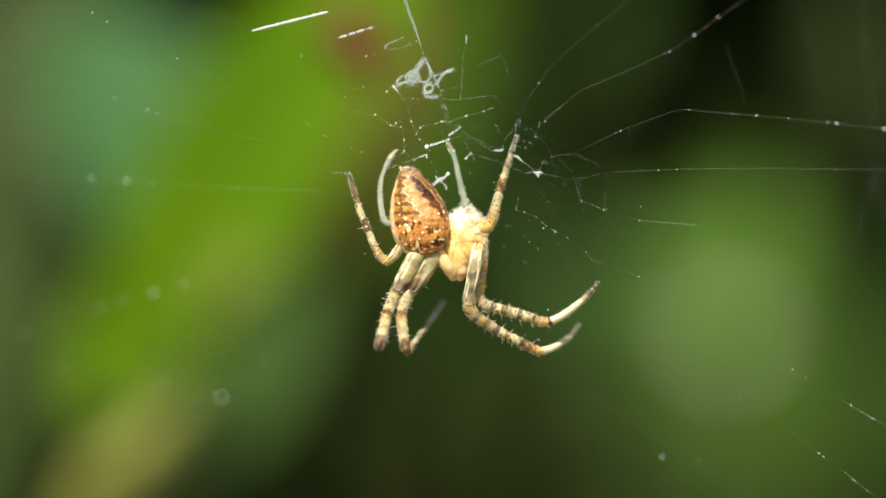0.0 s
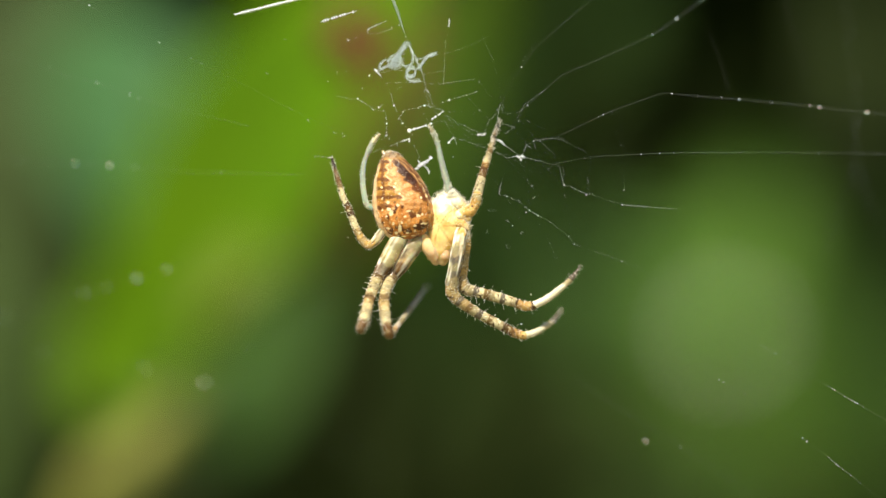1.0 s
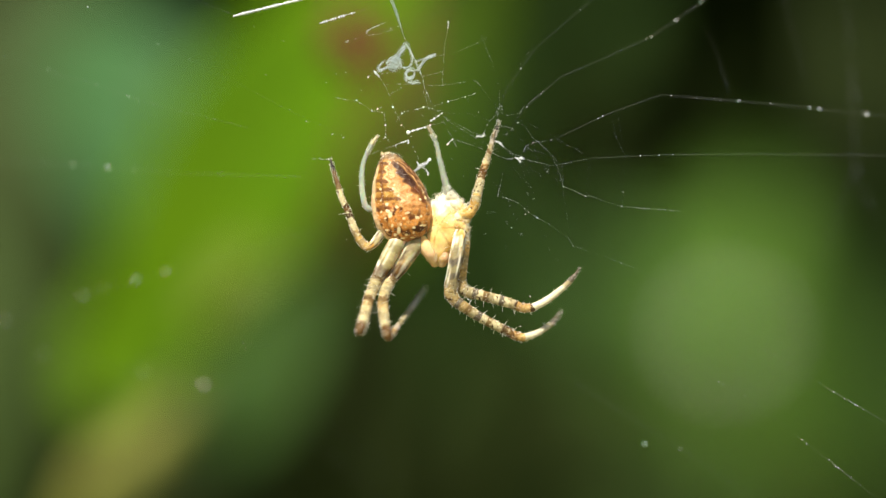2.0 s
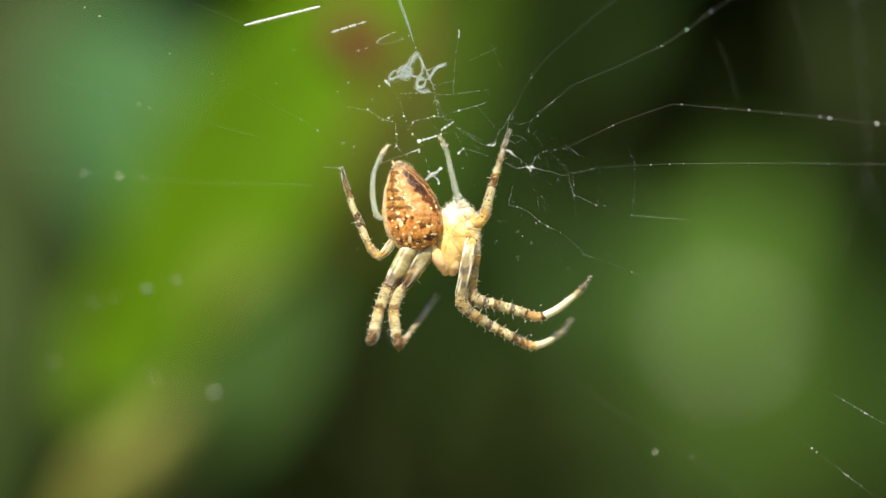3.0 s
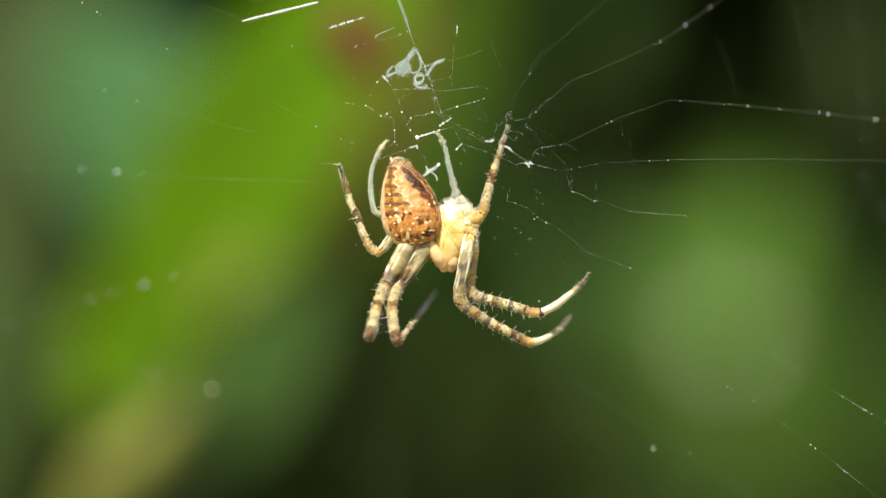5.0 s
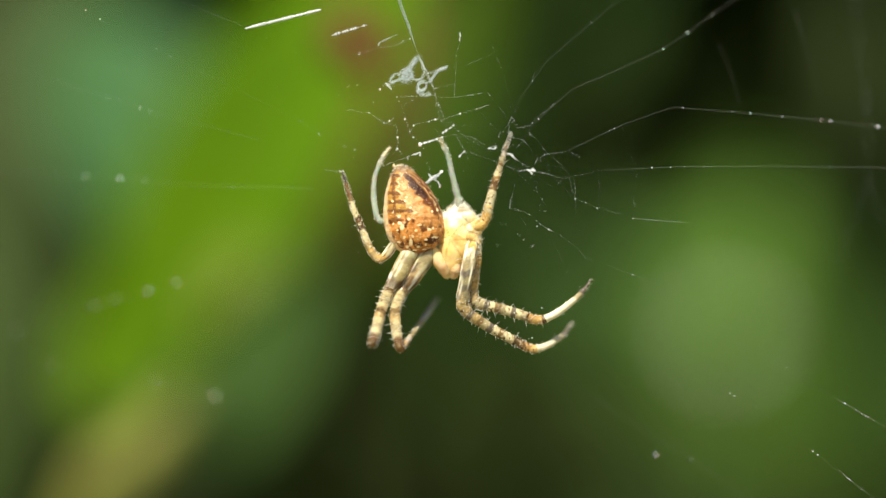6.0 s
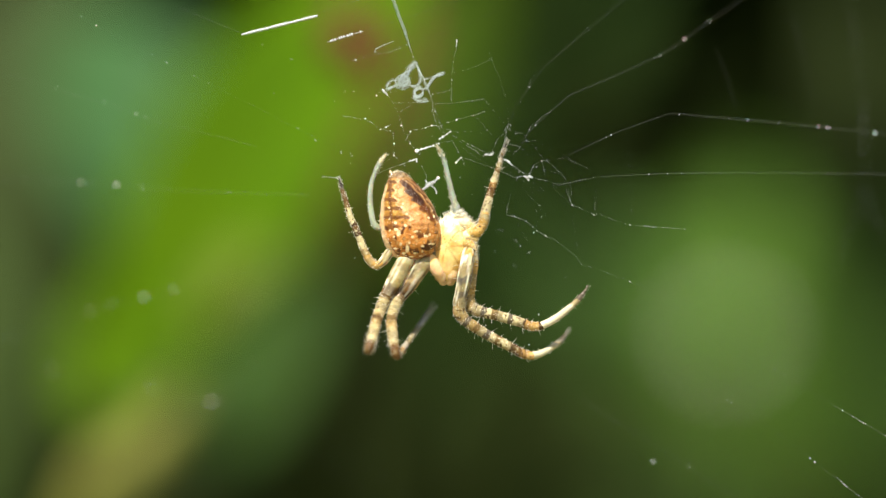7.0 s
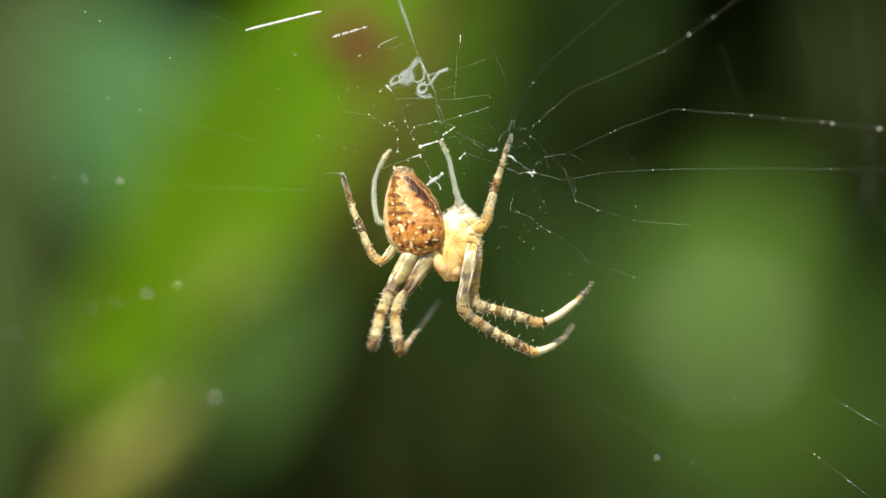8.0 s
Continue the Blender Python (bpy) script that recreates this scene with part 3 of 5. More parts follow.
def thread(points, r, beads=0, fine=None):
    """A silk thread spanned straight from point to point (mm), with small sticky beads along it."""
    fine = r < 0.034 if fine is None else fine
    slim = not fine and r < 0.09
    r *= 0.7 if fine else 0.10 if slim else 0.30
    pts = [Vector(points[0])]
    for a, b in zip(points, points[1:]):
        a, b = Vector(a), Vector(b)
        n = max(3, int((b - a).length / 0.25)) if (b - a).length < 40 else 12
        for k in range(1, n + 1):
            jig = Vector((random.gauss(0, 1), 0, random.gauss(0, 1))) * (0.012 if k < n else 0)
            pts.append(a.lerp(b, k / n) + jig)
    rad = [r * random.uniform(0.75, 1.25) * (1 if fine else random.choice((0.6, 1, 1, 1.2)) * (1 + 0.8 * noise.noise(p * 0.8))) for p in pts]
    bm = tube(bmesh.new(), pts, rad, 5)
    bm.faces.ensure_lookup_table()
    rods = len(bm.faces)
    for _ in range(beads):
        f = (random.random() if fine else (_ + random.uniform(0.2, 0.8)) / beads) * (len(pts) - 1)
        i = min(int(f), len(pts) - 2)
        p = pts[i].lerp(pts[i + 1], f - i)
        size = random.choice((0.015, 0.02, 0.03, 0.04, 0.06)) if fine else random.choice((0.012, 0.016, 0.022, 0.034)) if slim else r * random.choice((1.3, 1.6, 2.0, 2.6))
        bmesh.ops.create_icosphere(bm, subdivisions=1, radius=size * MM, matrix=Matrix.Translation(p * MM) @ Matrix.Diagonal((1, 1, random.uniform(0.6, 1.3), 1)))
    if fine:
        bm.faces.ensure_lookup_table()
        for f in bm.faces[rods:]:
            f.material_index = 1
    ob = part("thread", bm, FINE if fine else SILK, web)
    if fine:
        ob.data.materials.append(SILK)
    return ob


def banded(a, b, n, r, gaps=0.12):
    """A thread wound with close lumps of silk, some of them missing."""
    a, b = Vector(a), Vector(b)
    along = (b - a).normalized()
    side = along.orthogonal().normalized()
    turn = Matrix((along, side, along.cross(side))).transposed().to_4x4()
    step = (b - a).length / n
    bm = tube(bmesh.new(), [a.lerp(b, k / 20) for k in range(21)], [r * (0.42 if gaps < 0.2 else 0.12)] * 21, 8)
    for k in range(n):
        if random.random() < gaps:
            continue
        w = r * min(1, 0.25 + 7 * k / n, 0.4 + 6 * (1 - k / n)) * random.uniform(0.9, 1.0)
        p = a.lerp(b, (k + random.uniform(0.35, 0.65)) / n)
        bmesh.ops.create_icosphere(bm, subdivisions=2, radius=MM, matrix=Matrix.Translation(p * MM) @ turn @ Matrix.Diagonal((step * random.uniform(0.26, 0.40), w, w, 1)))
    return part("thread", bm, SILK, web, "thread wound with white bands")


# threads to the upper side
thread([(-22.74, 0.4, 21.79), (-19.99, 0.4, 20.59), (-17.18, 0.4, 19.48)], 0.018)
banded((-17.25, 0.4, 19.36), (-10.5, 0.2, 21.02), 36, 0.19, 0.06)
thread([(-10.11, 0.16, 21.32), (-6.67, -0.93, 22.36), (-1.19, -2.62, 23.77)], 0.012)
banded((-9.6, 0.4, 18.72), (-6.4, 0.1, 19.68), 17, 0.16, 0.3)
thread([(-6.1, -0.13, 19.74), (-3.19, -1.04, 20.55), (-0.1, -2.02, 21.45), (3.25, -3.1, 22.43)], 0.010)
thread([(-7.41, 0.4, 16.98), (-5.21, 0.38, 17.73), (-2.5, -0.43, 18.41)], 0.018, 5)
thread([(-5.31, 0.4, 17.68), (-4.2, 0.16, 17.76), (-3.1, -0.2, 18.13)], 0.035, 8)
thread([(-2.5, -0.43, 18.41), (2.28, -1.97, 19.87), (5.72, -3.2, 21.24)], 0.008)
thread([(-4.16, -2, 23.83), (-3.53, -1.45, 21.91), (-2.99, -1.01, 20.36), (-2.3, -0.42, 18.27), (-1.8, 0.04, 16.65), (-1, 0.29, 15.47), (-0.5, 0.4, 13.77), (0.15, 0.4, 11.87), (0.65, 0.4, 11.12)], 0.030, 14)
thread([(-36.31, 0.66, 23.12), (-33.27, 0.46, 21.59), (-30.25, 0.4, 20.19), (-22.49, 0.4, 16.18), (-15.73, 0.4, 12.82), (-12.22, 0.4, 10.97), (-7.21, 0.4, 8.67)], 0.007, 9)
thread([(-34.49, 5.21, 14.99), (-33.09, 5.07, 14.37), (-29.77, 4.35, 13.51), (-25.62, 3.72, 12), (-17.86, 2, 9.99), (-16.01, 1.59, 9.52)], 0.014, 6)
thread([(-44.81, 13.75, 7.22), (-41.44, 12.7, 6.98), (-32.85, 9.89, 6.48), (-29.47, 8.79, 6.24), (-22.34, 6.52, 5.61), (-11.33, 2.56, 5.21)], 0.022, 10)
thread([(-10.25, 1.11, 6.78), (-9.49, 0.84, 6.73), (-8.57, 0.55, 6.62)], 0.045, 8)
thread([(-43.59, 7.33, 17.1), (-38.19, 5.94, 16.07), (-32.41, 4.98, 14.11)], 0.012)
# threads to the far lower side, well behind
thread([(-45.6, 23.74, -9.91), (-38.33, 19.78, -7.13), (-33.07, 17.14, -5.65), (-27.63, 14.4, -4.21), (-24.65, 12.86, -3.39), (-17.38, 9.09, -1.51), (-9.4, 4.8, 0.56)], 0.016)
thread([(-40.17, 24.4, -14.37), (-34.16, 21.1, -11.99), (-27.4, 19.38, -12.99), (-21.58, 18.16, -14.33), (-16.16, 14.1, -10.58), (-8.52, 8.69, -6.18)], 0.012)
thread([(-21.58, 18.16, -14.33), (-14.22, 17.26, -17.19), (-4.55, 18.31, -24.84)], 0.012)
thread([(-19.51, 15.95, -11.74), (-12, 15.81, -16.01), (-1.29, 16.79, -24.15)], 0.010)
# long anchor threads to the plants around
thread([(-4.16, -2, 23.83), (2, 160, 140), (10, 1190, 480)], 0.02)
thread([(42.88, 0.4, -17.98), (70, 60, -60), (192, 915, -220)], 0.02)
thread([(-45.6, 23.74, -9.91), (-66, 90, -100), (-85, 230, -300)], 0.02)
# threads to the near side
thread([(6.56, 0.18, 11.26), (6.89, -0.43, 12.78), (9.5, -2.25, 16.33), (12.91, -4.03, 19.2), (15.75, -5.5, 21.5), (17.75, -6.63, 23.33)], 0.020, 4)
thread([(7.56, 0.4, 9.67), (8.4, -0.1, 10.94), (11.7, -1.83, 13.84), (15.91, -3.36, 15.56), (19.43, -4.71, 17.13), (21.49, -5.66, 18.47), (23.52, -6.66, 19.93), (25.54, -7.63, 21.29), (27.66, -8.8, 23.1)], 0.026, 10)
thread([(11.4, 0.04, 8.5), (16.03, -1.63, 10.67), (20.41, -3.12, 12.18), (27.06, -4.35, 11.57), (33.83, -5.57, 10.82), (38.08, -6.33, 10.3), (41.93, -7.02, 9.83)], 0.024, 12)
thread([(14.51, 0.08, 6.75), (20.77, -1.34, 7.01), (29.37, -3.19, 7), (38.3, -5.09, 6.84), (42.15, -5.92, 6.76)], 0.022, 8)
thread([(14.41, 0.1, 6.75), (14.33, 0.4, 5.06), (14.18, 0.4, 3.36)], 0.009)
thread([(17.11, -0.48, 6.79), (17.22, 0.28, 4.56), (17.18, 0.4, 2.5)], 0.008)
thread([(16.66, -1.83, 10.86), (17.06, -1.22, 8.9), (17.36, -0.55, 6.83)], 0.008)
thread([(15.83, 0.4, -2), (18.88, 0.4, -3.21), (23.59, 0.4, -6.41), (30.86, 0.4, -10.77), (36.06, 0.4, -13.98), (38.12, 0.4, -15.18), (42.88, 0.4, -17.98)], 0.014, 14)
thread([(21.34, 0.4, -10.72), (28.15, 0.4, -14.33), (33.21, 0.4, -18.23), (35.81, 0.69, -20.26), (37.85, 0.89, -21.79), (41.04, 1.31, -24.34)], 0.011, 12)
thread([(35.39, 0.55, -19.8), (36.52, 0.74, -20.77), (38.05, 0.91, -21.94)], 0.03, 7)
thread([(35.36, 0.4, -13.57), (36.37, 0.4, -14.18), (38.37, 0.4, -15.38)], 0.026, 6)
thread([(29.35, 0.4, -9.97), (30.1, 0.4, -10.37), (30.96, 0.4, -10.87)], 0.022, 3)
thread([(13.09, 4.98, -13.24), (19.64, 5.09, -17.34), (23.79, 5.16, -19.95), (27.6, 5.38, -22.58), (31.6, 5.76, -25.6)], 0.016, 2)
thread([(34.15, -16, 21.85), (34.68, -17, 14.82), (35.19, -17, 8.36), (35.14, -17, 5.59), (34.15, -16, 1.9), (33.08, -14, -1.83)], 0.035)
thread([(35.14, -17, 5.59), (35.83, -17, 3.28), (37.86, -16, -0.42)], 0.035)
thread([(30.27, -9, 20.2), (31.32, -10, 15.81), (32.04, -10, 12.94)], 0.016)
thread([(24.02, -7, 17.48), (24.99, -7, 15.06), (25.86, -7, 12.15)], 0.014)
# the hub and its ladder of torn threads
thread([(-1.93, 0.4, 16.91), (-1.52, 0.4, 16.16), (-1.07, 0.4, 15.56), (-0.67, 0.4, 14.66), (-0.42, 0.4, 13.75), (-0.27, 0.4, 12.85)], 0.05, 6, fine=False)
thread([(-4.78, 0.4, 14.56), (-4.53, 0.4, 14.25), (-4.28, 0.4, 13.95)], 0.16, 5, fine=False)
thread([(-4.28, 0.4, 13.95), (-3.88, 0.4, 13.4), (-3.53, 0.4, 12.75), (-3.23, 0.4, 11.9), (-2.83, 0.4, 10.8), (-2.28, 0.4, 9.69), (-1.77, 0.4, 9.09)], 0.032, 9, fine=False)
thread([(-5.28, 0.4, 13.95), (-4.98, 0.4, 14.25), (-4.73, 0.4, 14.51)], 0.034, 3, fine=False)
thread([(-4.43, 0.4, 14.1), (-3.73, 0.4, 14.35), (-2.93, 0.4, 14.45), (-2.03, 0.4, 14.4)], 0.05, 4, fine=False)
thread([(-3.78, 0.4, 13.3), (-2.68, 0.4, 13.33), (-1.57, 0.4, 13.35)], 0.04, 4, fine=False)
thread([(-0.62, 0.4, 13.4), (0.33, 0.4, 13.2), (1.33, 0.4, 13.25), (2.84, 0.4, 13.45), (4.39, 0.4, 13.65)], 0.034, 7, fine=False)
thread([(4.39, 0.4, 13.65), (4.49, 0.4, 13.3)], 0.03, 1, fine=False)
thread([(-0.42, 0.4, 14.05), (0.33, 0.4, 14.2), (1.33, 0.4, 14.45)], 0.034, 4, fine=False)
thread([(1.43, 0.4, 14.76), (1.33, 0.4, 14.05), (1.33, 0.4, 13.25)], 0.04, 4, fine=False)
thread([(-3.33, 0.4, 12.45), (-2.83, 0.4, 12.75), (-2.28, 0.4, 13.05)], 0.026, 3, fine=False)
thread([(-0.37, 0.4, 12.4), (-0.32, 0.4, 12.7), (-0.12, 0.4, 12.8), (0.03, 0.4, 12.55), (0.23, 0.4, 11.8), (0.48, 0.4, 11.05), (0.88, 0.4, 10.95), (1.33, 0.4, 10.95)], 0.06, 5, fine=False)
thread([(-0.22, 0.4, 12.45), (-0.07, 0.4, 11.75), (0.13, 0.4, 11.1), (0.83, 0.4, 10.55)], 0.045, 4, fine=False)
thread([(-2.28, 0.4, 10.65), (-2.33, 0.4, 10.85), (-1.57, 0.4, 11.0), (-0.92, 0.4, 11.1), (-0.37, 0.4, 11.3), (0.33, 0.4, 11.2), (0.98, 0.4, 11.55), (1.83, 0.4, 11.8), (3.34, 0.4, 12.2), (4.34, 0.4, 12.55)], 0.06, 22, fine=False)
thread([(-2.73, 0.4, 9.99), (-2.53, 0.4, 10.35), (-2.28, 0.4, 10.65)], 0.03, 2, fine=False)
thread([(0.23, 0.4, 10.04), (0.78, 0.4, 10.4), (1.33, 0.4, 10.8)], 0.2, 4, fine=False)
thread([(-1.72, 0.4, 9.04), (-1.32, 0.4, 9.19), (-0.92, 0.4, 9.29), (-0.17, 0.4, 9.54)], 0.15, 10, fine=False)
thread([(-0.17, 0.4, 9.54), (0.23, 0.4, 9.69), (0.83, 0.4, 9.84), (1.43, 0.4, 9.99)], 0.06, 6, fine=False)
thread([(1.43, 0.4, 9.99), (1.68, 0.4, 9.54), (1.98, 0.4, 8.94), (2.28, 0.4, 8.44), (2.54, 0.4, 7.74)], 0.04, 7, fine=False)
thread([(2.28, 0.4, 8.49), (1.98, 0.4, 8.24), (1.78, 0.4, 7.99)], 0.1, 4, fine=False)
thread([(1.48, 0.4, 10.35), (2.28, 0.4, 9.74), (3.19, 0.4, 9.24), (4.39, 0.4, 8.49)], 0.028, 3, fine=False)
thread([(1.38, 0.4, 10.5), (2.59, 0.4, 9.79), (3.59, 0.4, 9.29), (4.49, 0.4, 8.84), (5.19, 0.4, 8.74)], 0.034, 7, fine=False)
thread([(2.38, 0.4, 8.44), (3.59, 0.4, 8.04), (5.09, 0.4, 7.54), (6.34, 0.4, 6.99), (6.95, 0.4, 6.64)], 0.034, 8, fine=False)
thread([(-8.24, 0.4, 12.15), (-7.54, 0.4, 12.05), (-6.94, 0.4, 11.9), (-6.28, 0.4, 11.9), (-5.53, 0.4, 11.4), (-4.93, 0.4, 10.95), (-3.93, 0.4, 10.8)], 0.045, 11, fine=False)
thread([(-4.63, 0.4, 11.0), (-4.33, 0.4, 11.2), (-4.03, 0.4, 11.35)], 0.06, 3, fine=False)
thread([(-3.83, 0.4, 10.75), (-3.78, 0.4, 10.25), (-3.73, 0.4, 9.69), (-3.73, 0.4, 9.04), (-3.73, 0.4, 8.64), (-3.28, 0.4, 8.14)], 0.042, 7, fine=False)
thread([(-3.73, 0.4, 8.64), (-3.98, 0.4, 8.39), (-4.28, 0.4, 8.19)], 0.05, 3, fine=False)
thread([(-5.18, 0.4, 7.04), (-4.43, 0.4, 7.39), (-3.73, 0.4, 7.64), (-2.93, 0.4, 7.89), (-2.28, 0.4, 8.14)], 0.055, 12, fine=False)
thread([(-2.38, 0.4, 8.14), (-2.08, 0.4, 8.19), (-1.72, 0.4, 8.34), (-1.72, 0.4, 8.09)], 0.13, 7, fine=False)
thread([(-2.78, 0.4, 8.04), (-2.78, 0.4, 7.64)], 0.05, 2, fine=False)
thread([(-1.32, 0.4, 7.79), (-1.07, 0.4, 7.34), (-0.82, 0.4, 6.79), (-0.92, 0.4, 6.14)], 0.022, 4, fine=False)
thread([(-0.52, 0.4, 10.65), (-0.17, 0.4, 10.15), (0.08, 0.4, 9.64)], 0.018, 2, fine=False)
thread([(4.69, 0.4, 17.81), (5.04, 0.4, 16.86), (5.39, 0.4, 16.06), (5.79, 0.4, 15.21)], 0.022, 2, fine=False)
thread([(1.83, 0.4, 19.07), (1.78, 0.4, 18.06), (1.53, 0.4, 17.06), (1.43, 0.4, 15.56), (1.43, 0.4, 14.76)], 0.03, 3, fine=False)
thread([(1.83, 0.4, 18.97), (1.83, 0.4, 18.66), (1.78, 0.4, 18.26)], 0.11, 2, fine=False)
thread([(0.48, 0.4, 15.86), (1.38, 0.4, 15.91), (2.59, 0.4, 16.21), (4.09, 0.4, 16.81), (5.29, 0.4, 17.46)], 0.02, 2, fine=False)
# threads about the tip of the raised leg
thread([(6.39, 0.4, 11.45), (6.24, 0.4, 10.85), (6.14, 0.4, 10.25), (6.09, 0.4, 9.74)], 0.05, 5, fine=False)
thread([(6.24, 0.4, 11.25), (6.49, 0.4, 11.45), (6.69, 0.4, 11.2), (6.49, 0.4, 10.95), (6.24, 0.4, 11.25)], 0.05, 4, fine=False)
thread([(6.39, 0.4, 11.35), (6.59, 0.4, 10.75), (7.0, 0.4, 10.55), (7.6, 0.4, 10.65), (8.25, 0.4, 10.75), (8.4, 0.4, 11.25), (9.2, 0.4, 11.85), (10.35, 0.4, 12.75)], 0.022, 6, fine=False)
thread([(6.29, 0.4, 11.25), (5.89, 0.4, 10.45), (5.69, 0.4, 10.2), (5.39, 0.4, 10.04), (5.14, 0.4, 9.24), (4.79, 0.4, 8.74)], 0.034, 8, fine=False)
thread([(4.29, 0.4, 8.69), (4.54, 0.4, 8.74), (4.79, 0.4, 8.64), (5.09, 0.4, 8.84)], 0.12, 7, fine=False)
thread([(4.49, 0.4, 8.74), (4.94, 0.4, 8.99), (5.59, 0.4, 8.64), (6.09, 0.4, 8.24)], 0.03, 4, fine=False)
thread([(6.24, 0.4, 9.69), (6.9, 0.4, 9.59), (7.55, 0.4, 9.44), (7.7, 0.4, 9.19)], 0.042, 4, fine=False)
thread([(7.55, 0.4, 9.44), (7.25, 0.4, 9.14), (6.84, 0.4, 8.79), (6.44, 0.4, 9.09), (6.14, 0.4, 9.19)], 0.03, 4, fine=False)
thread([(6.04, 0.4, 8.24), (6.34, 0.4, 8.19), (6.54, 0.4, 7.99), (6.79, 0.4, 7.74)], 0.15, 8, fine=False)
thread([(6.79, 0.4, 7.74), (7.1, 0.4, 7.59), (7.45, 0.4, 7.29), (7.85, 0.4, 7.04)], 0.055, 6, fine=False)
thread([(7.85, 0.4, 7.04), (8.1, 0.4, 6.94), (8.4, 0.4, 7.09), (8.7, 0.4, 7.79), (9.35, 0.4, 8.14), (10.35, 0.4, 8.29), (11.36, 0.4, 8.44)], 0.034, 9, fine=False)
thread([(6.95, 0.4, 6.64), (7.4, 0.4, 6.74), (7.8, 0.4, 6.79)], 0.08, 5, fine=False)
thread([(7.8, 0.4, 6.79), (8.05, 0.4, 6.69), (8.3, 0.4, 6.79), (8.55, 0.4, 6.69)], 0.17, 8, fine=False)
thread([(8.05, 0.4, 6.74), (8.15, 0.4, 6.54), (8.25, 0.4, 6.39)], 0.14, 4, fine=False)
thread([(8.5, 0.4, 6.69), (9.1, 0.4, 6.54), (9.85, 0.4, 6.39), (10.95, 0.4, 6.04)], 0.038, 5, fine=False)
thread([(10.95, 0.4, 6.04), (11.86, 0.4, 6.24), (12.66, 0.4, 6.39), (14.41, 0.4, 6.74)], 0.024, 5, fine=False)
thread([(10.95, 0.4, 6.04), (10.7, 0.4, 5.74), (10.5, 0.4, 5.43)], 0.02, 1, fine=False)
thread([(7.9, 0.4, 10.25), (8.1, 0.4, 9.94), (8.7, 0.4, 9.54), (9.25, 0.4, 8.64), (10.2, 0.4, 7.84), (11.41, 0.4, 6.74), (11.61, 0.4, 6.04), (12.06, 0.4, 4.23)], 0.018, 4, fine=False)
thread([(11.1, 0.4, 6.94), (11.51, 0.4, 5.74), (11.81, 0.4, 4.78), (12.06, 0.4, 4.23)], 0.016, 2, fine=False)
thread([(12.06, 0.4, 4.23), (12.81, 0.4, 3.98), (14.01, 0.4, 3.38)], 0.026, 5, fine=False)
thread([(14.01, 0.4, 3.38), (14.41, 0.4, 3.48), (15.36, 0.4, 3.08), (17.22, 0.4, 2.48)], 0.024, 5, fine=False)
thread([(17.22, 0.4, 2.48), (19.62, 0.4, 2.28), (22.38, 0.4, 2.08)], 0.05, 6, fine=False)
thread([(12.06, 0.4, 4.23), (12.16, 0.4, 2.78), (12.46, 0.4, 1.02), (12.56, 0.4, 0.22)], 0.012, 1, fine=False)
thread([(11.91, 0.4, 6.04), (12.06, 0.4, 5.03), (11.96, 0.4, 4.03)], 0.012, 1, fine=False)
thread([(11.46, 0.4, 8.54), (12.01, 0.4, 8.24), (12.46, 0.4, 7.84)], 0.018, 1, fine=False)
thread([(6.69, 0.4, 5.53), (6.49, 0.4, 4.53), (6.34, 0.4, 3.93)], 0.016, 2, fine=False)
thread([(6.34, 0.4, 4.13), (6.29, 0.4, 3.73), (6.24, 0.4, 3.38)], 0.08, 4, fine=False)
thread([(6.29, 0.4, 3.38), (6.64, 0.4, 3.28), (7.0, 0.4, 3.23), (7.45, 0.4, 3.03), (8.0, 0.4, 2.83)], 0.024, 5, fine=False)
thread([(8.0, 0.4, 2.83), (8.5, 0.4, 2.38), (8.95, 0.4, 1.98), (9.5, 0.4, 1.63)], 0.02, 3, fine=False)
thread([(9.45, 0.4, 1.68), (9.75, 0.4, 1.48), (10.05, 0.4, 1.33)], 0.06, 4, fine=False)
thread([(10.05, 0.4, 1.33), (10.6, 0.4, 1.12), (11.61, 0.4, 0.32), (12.46, 0.4, -0.33)], 0.014, 4, fine=False)
thread([(12.46, 0.4, -0.28), (12.66, 0.4, -0.63), (12.91, 0.4, -1.03), (13.86, 0.4, -1.33)], 0.022, 4, fine=False)
thread([(13.86, 0.4, -1.33), (14.86, 0.4, -1.68), (16.37, 0.4, -2.23), (18.72, 0.4, -3.08)], 0.014, 3, fine=False)
# a faint fan of threads between the hub and the near side
thread([(1.69, 0.9, 9.77), (3.59, 0.9, 8.46), (6.36, 0.9, 6.9)], 0.008, 1, fine=False)
thread([(2.84, 0.9, 9.46), (5.6, 0.9, 7.81), (9.22, 0.9, 5.45)], 0.008, 1, fine=False)
thread([(4.6, 0.9, 8.96), (7.61, 0.9, 7.05), (10.63, 0.9, 4.79)], 0.008, 1, fine=False)
thread([(6.41, 0.9, 11.27), (7.36, 0.9, 13.08), (8.52, 0.9, 15.59), (9.87, 0.9, 17.35)], 0.008, 1, fine=False)
thread([(6.71, 0.9, 10.97), (9.12, 0.9, 9.82), (11.43, 0.9, 8.66)], 0.008, 1, fine=False)
thread([(7.61, 0.9, 9.36), (9.02, 0.9, 7.56), (11.13, 0.9, 6.95)], 0.008, 1, fine=False)
thread([(5.1, 0.9, 5.55), (6.86, 0.9, 3.44), (8.12, 0.9, 1.03)], 0.008, 1, fine=False)
thread([(9.37, 0.9, 8.06), (9.87, 0.9, 6.45), (12.03, 0.9, 4.24)], 0.008, 1, fine=False)
thread([(11.38, 0.9, 8.41), (13.39, 0.9, 7.56), (14.34, 0.9, 6.75)], 0.008, 1, fine=False)
